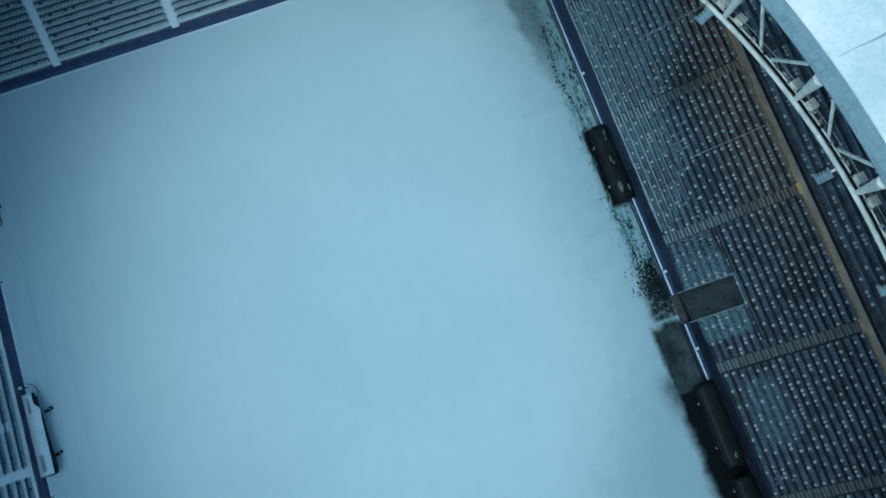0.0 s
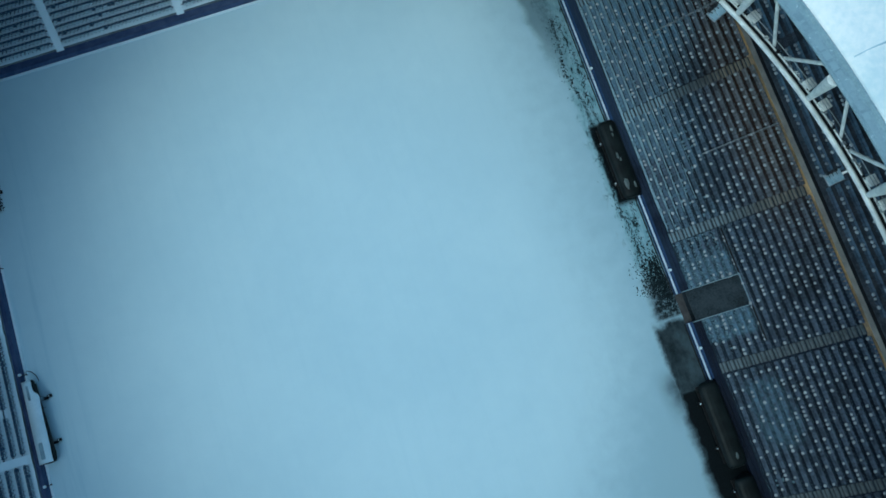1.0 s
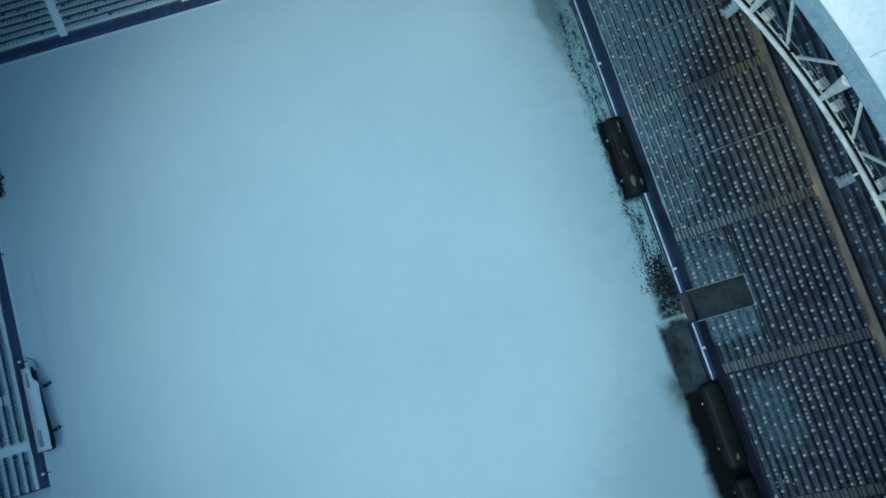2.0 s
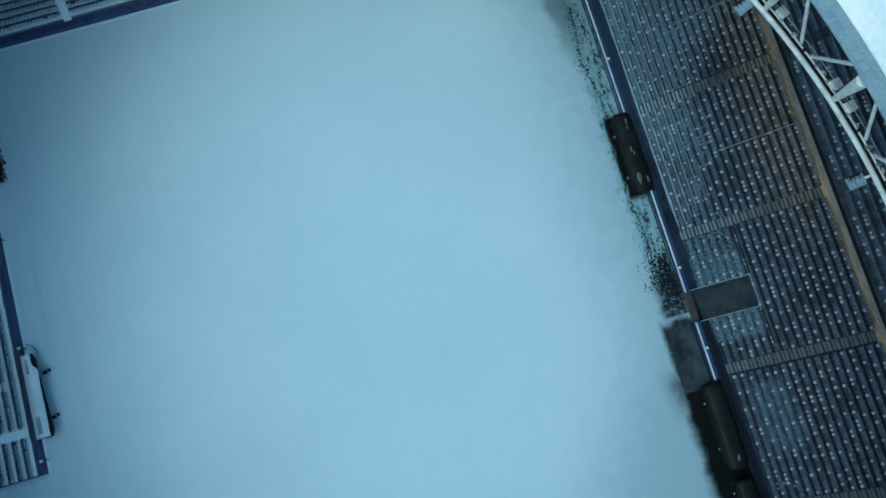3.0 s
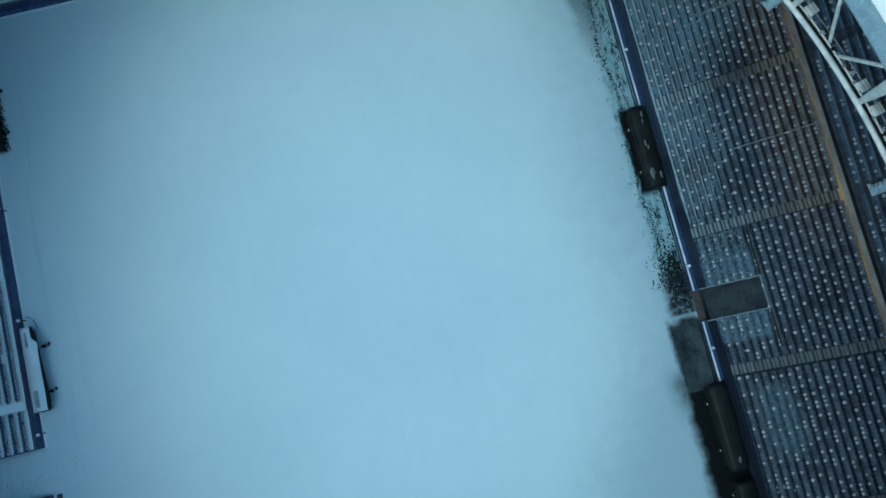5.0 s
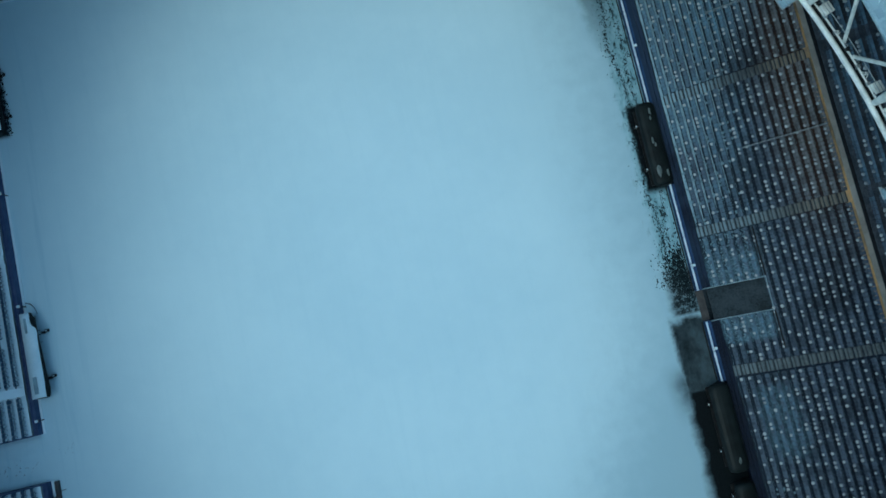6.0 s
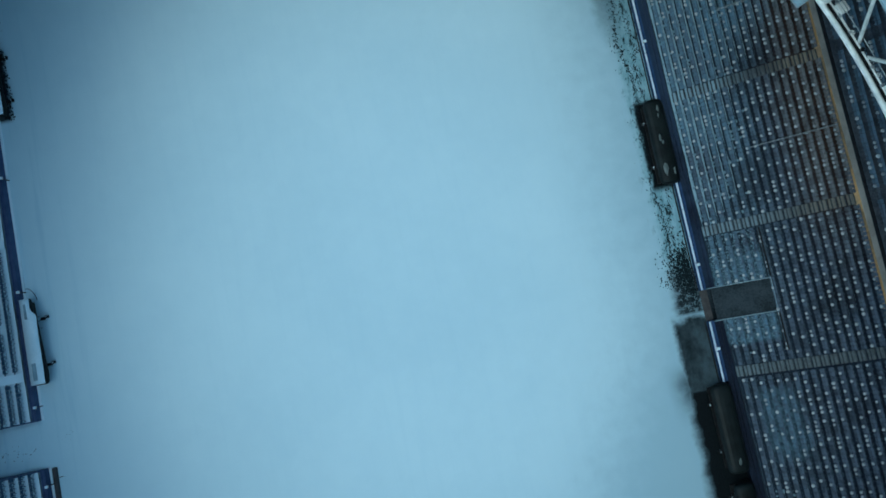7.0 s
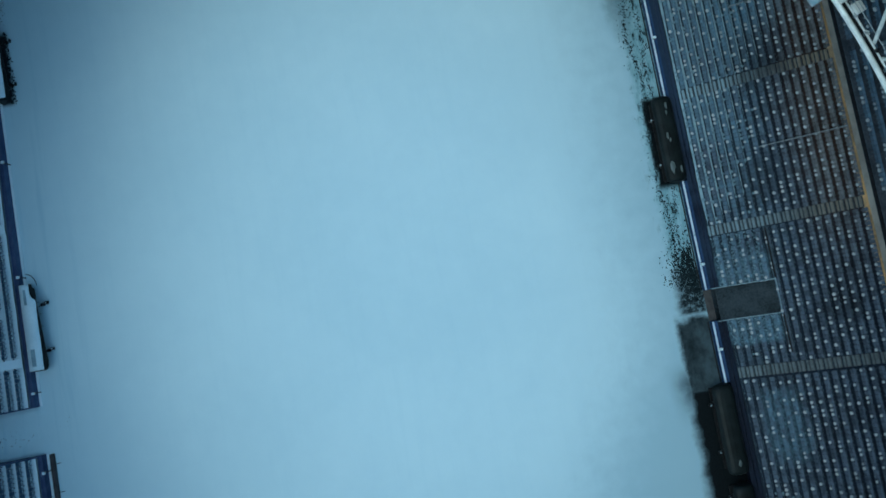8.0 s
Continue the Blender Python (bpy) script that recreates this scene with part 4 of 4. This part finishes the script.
up = Vector((0, 0, 1))
for k in range(bays):
    s0 = START + k * bay
    a = ring(ring_at(s0), 0.30) + 29.95 * up
    b = eave(above(ring_at(s0 + 0.1)), 0.3) + 35.7 * up
    part("main_brace", brace_cone(a, b, 0.24, 0.56), M_STEEL, truss)
    for d, e in ((0.65, 2.85), (-0.70, -3.2)):
        v = ring(ring_at(s0 + bay / 2 + d), 0.78) + 30.0 * up
        w = eave(above(ring_at(s0 + bay / 2 + e)), 0.15) + 35.8 * up
        part("brace", tube(bmesh.new(), v, w, 0.15, 10), M_STEEL, truss)
    for d in (-1.1, 1.0):
        floodlight(ring_at(s0 + d), d)
    # a loose cable tied along the catwalk side of the chord
    bm, last = bmesh.new(), None
    for j in range(15):
        q = s0 + j * bay / 14
        p = ring(ring_at(q), 0.30 + 0.13 * noise.noise((q * 1.7, k, 3.0))) + (30.22 + 0.05 * noise.noise((q, k, 8.0))) * up
        if last is not None:
            tube(bm, last, p, 0.032, 6)
        last = p
    part("cable", bm, M_BLACK, truss)
    # slack loops of cable over the walkway
    rq = random.Random(70 + k)
    for j in range(7):
        q, o = s0 + (j + rq.random()) * bay / 7, rq.uniform(0.55, 0.75)
        bm, last = bmesh.new(), None
        for i in range(7):
            f = i / 6
            p = ring(ring_at(q + 0.55 * f), o + rq.choice((-0.22, 0.2)) * math.sin(math.pi * f)) + (30.2 + 0.1 * math.sin(math.pi * f)) * up
            if last is not None:
                tube(bm, last, p, 0.03, 5)
            last = p
        part("cable", bm, (M_BLACK, M_STEEL, M_GALV)[j % 3], truss)
    # short lengths of pipe, posts and junction boxes along the catwalk
    for j in range(6):
        q0, q1 = s0 + j * bay / 6 + 0.15, s0 + (j + 0.93) * bay / 6
        part("pipe", tube(bmesh.new(), ring(ring_at(q0), 0.50) + 30.2 * up, ring(ring_at(q1), 0.50) + 30.2 * up, 0.085, 8), M_STEEL, truss)
        p = ring(ring_at(q0), 0.95)
        part("rail_post", tube(bmesh.new(), p + 29.6 * up, p + 30.45 * up, 0.03, 6), M_DARKSTEEL, truss)
        c = ring(ring_at(q1 + 0.1), 0.62) + 30.05 * up
        part("junction_box", box(bmesh.new(), c.x - 0.14, c.x + 0.14, c.y - 0.17, c.y + 0.17, c.z - 0.13, c.z + 0.13), M_GALV if (j + k) % 3 else M_DARKSTEEL, truss)
    if k % 2 == 0:
        along, out = ((2.5, -1.25), (1.3, -0.75))[k // 2 % 2]
        q = ring(ring_at(s0 + along), out)
        ang = math.degrees(math.atan2(q.y / RB / RB, q.x / RA / RA))
        plat = tagged(new("lamp_platform"), "small snowy platform with dark lamps on the truss", "platform", "platforms on the roof truss")
        part("deck", one_box(-0.78, 0.70, -0.52, 0.52, -0.05, 0.05), M_GALV, plat)
        for x0, x1, y0, y1 in ((-0.74, -0.22, -0.48, 0.30), (-0.16, 0.66, -0.46, 0.48)):
            part("snow_cover", one_box(x0, x1, y0, y1, 0.054, 0.13, bevel=0.03), M_SNOWDULL, plat)
        for j in (-0.5, -0.14, 0.22):
            lamp = part("lamp", one_box(j - 0.13, j + 0.10, 0.36, 0.62, 0.16, 0.40, bevel=0.03), M_DARKSTEEL, plat)
            part("lamp_bracket", tube(bmesh.new(), (j, 0.42, 0.26), (j + 0.05, 0.12, 0.14), 0.03, 6), M_BLACK, lamp)
        part("guard_rail", tube(bmesh.new(), (-0.74, 0.56, 0.62), (0.66, 0.56, 0.62), 0.022, 6), M_BLACK, plat)
        for j in (-0.72, 0.64):
            part("rail_post", tube(bmesh.new(), (j, 0.50, 0.05), (j, 0.56, 0.62), 0.022, 6), M_BLACK, plat)
        part("arm", one_box(0.70, -out + 0.1, -0.1, 0.1, -0.1, 0.05), M_STEEL, plat)
        plat.matrix_basis = pose(q.x, q.y, 29.6, 0, 0, ang)
# lids of the gutter, one by one on the side that is seen from near
lid = mesh_data("gutter_lid", *box_mesh(0.34, 0.86, -0.36, 0.36, 0.0, 0.025), M_LID)
for k in range(64):
    t = above(ring_at(-14.0 + 0.92 * k))
    p, n = eave(t), eave(t, 1.0) - eave(t)
    placed("gutter_lid", lid, roof, pose(p.x, p.y, 35.93, 0, -3, math.degrees(math.atan2(n.y, n.x))))
for crack, s0, turn in SNOW_CRACKS:
    t = above(ring_at(s0))
    base = eave(t, 0.0)
    n = eave(t, 1.0) - base
    crack.matrix_basis = pose(base.x, base.y, 36.27, 0, -3.9, math.degrees(math.atan2(n.y, n.x)) - 5 + turn)

# ---- the shell round the stands ----
shell = tagged(new("outer_wall"), "plain grey wall round the stadium", "wall", kind="structure")
bm = bmesh.new()
rows = []
for k in range(120):
    t = 2 * math.pi * k / 120
    rows.append([bm.verts.new(eave(t, o) + Vector((0, 0, z))) for o, z in ((27.0, -0.3), (27.0, 37.2), (27.4, 37.2), (27.4, -0.3))])
for k in range(120):
    a, b = rows[k], rows[(k + 1) % 120]
    for j in range(4):
        bm.faces.new((a[j], a[(j + 1) % 4], b[(j + 1) % 4], b[j]))
bmesh.ops.recalc_face_normals(bm, faces=bm.faces[:])
part("wall_panel", bm, M_CLAD, shell)

# ---- drifted snow in the gateway of the west stand ----
def gap_height(x, y):
    ridge = 0.30 * math.exp(-((y + 2.6) / 0.5) ** 2) + 0.22 * math.exp(-((y - 2.2) / 0.5) ** 2)
    ruts = 0.10 * abs(noise.noise((x * 0.25, y * 1.6, 9.0)))
    deep = -0.02 + ridge + 0.16 * noise.noise((x * 0.35, y * 0.6, 2.0)) + 0.07 * noise.noise((x * 1.2, y * 1.5, 6.0)) - ruts
    f = max(0.0, min(1.0, (x + 41.5) / 3.0))
    return deep + (pitch_height(x, y) - 0.01 - deep) * f * f * (3 - 2 * f)


gateway = grid("gateway_snow", -56.0, -38.4, -3.0, 2.6, 0.2, gap_height, M_PITCH)
tagged(gateway, "drifted snow filling the gateway between the stands", "snow", kind="structure")

# ---- soil clods by the tunnel ----
CLODS = [lump(0.075, 0.15, 0.07, 6, 20 + k) for k in range(5)]
rc = random.Random(9)
clods = []
for _ in range(1500):
    y = rc.gauss(4.4, 1.9)
    x = 39.4 - abs(rc.gauss(0, 1.0)) * (1.35 if y > 2.5 else 0.9)
    if x > 35.0 and 0.0 < y < 14.0:
        clods.append((rc.randrange(5), x, y, 0.0 + pitch_height(x, y), rc.gauss(0, 0.5), rc.uniform(0.25, 1.25)))
for _ in range(2100):
    y = rc.uniform(5.0, 42.0)
    line = rc.random() < 0.4
    x = (38.6 if line else 37.4) + 0.8 * noise.noise((y * 0.16, 3.0 * line, 5.0)) + 0.3 * noise.noise((y * 0.9, 3.0 * line, 1.0)) + rc.gauss(0, 0.13 if rc.random() < 0.7 else 0.5)
    clods.append((rc.randrange(5), min(x, 39.5), y, pitch_height(x, y), rc.gauss(0, 0.4), rc.uniform(0.2, 0.95)))
for _ in range(34):
    x, y = -45.0 + rc.gauss(0, 1.5), -0.9 + rc.gauss(0, 0.5)
    if x < -40.5 and -2.8 < y < 2.4:
        clods.append((rc.randrange(5), x, y, gap_height(x, y), rc.random() * 6, rc.uniform(0.2, 0.7)))
for _ in range(120):
    x, y = -38.5 + rc.gauss(0, 0.14), rc.uniform(39.4, 48.6)
    clods.append((rc.randrange(5), x, y, pitch_height(x, y), rc.random() * 6, rc.uniform(0.4, 1.3)))
for _ in range(30):
    x, y = -38.7 + rc.gauss(0, 0.25), 51.6 + rc.gauss(0, 0.7)
    clods.append((rc.randrange(5), x, y, pitch_height(x, y), rc.random() * 6, rc.uniform(0.3, 0.9)))
for _ in range(9):
    x, y = -37.2 + rc.gauss(0, 0.5), 0.2 + rc.gauss(0, 0.5)
    clods.append((rc.randrange(5), x, y, pitch_height(x, y), rc.random() * 6, rc.uniform(0.12, 0.35)))
soil = new("soil_clods", scattered("soil_clods", CLODS, clods, M_SOIL))
tagged(soil, "dark frozen clods of soil scattered on the snow", "soil", kind="stuff")
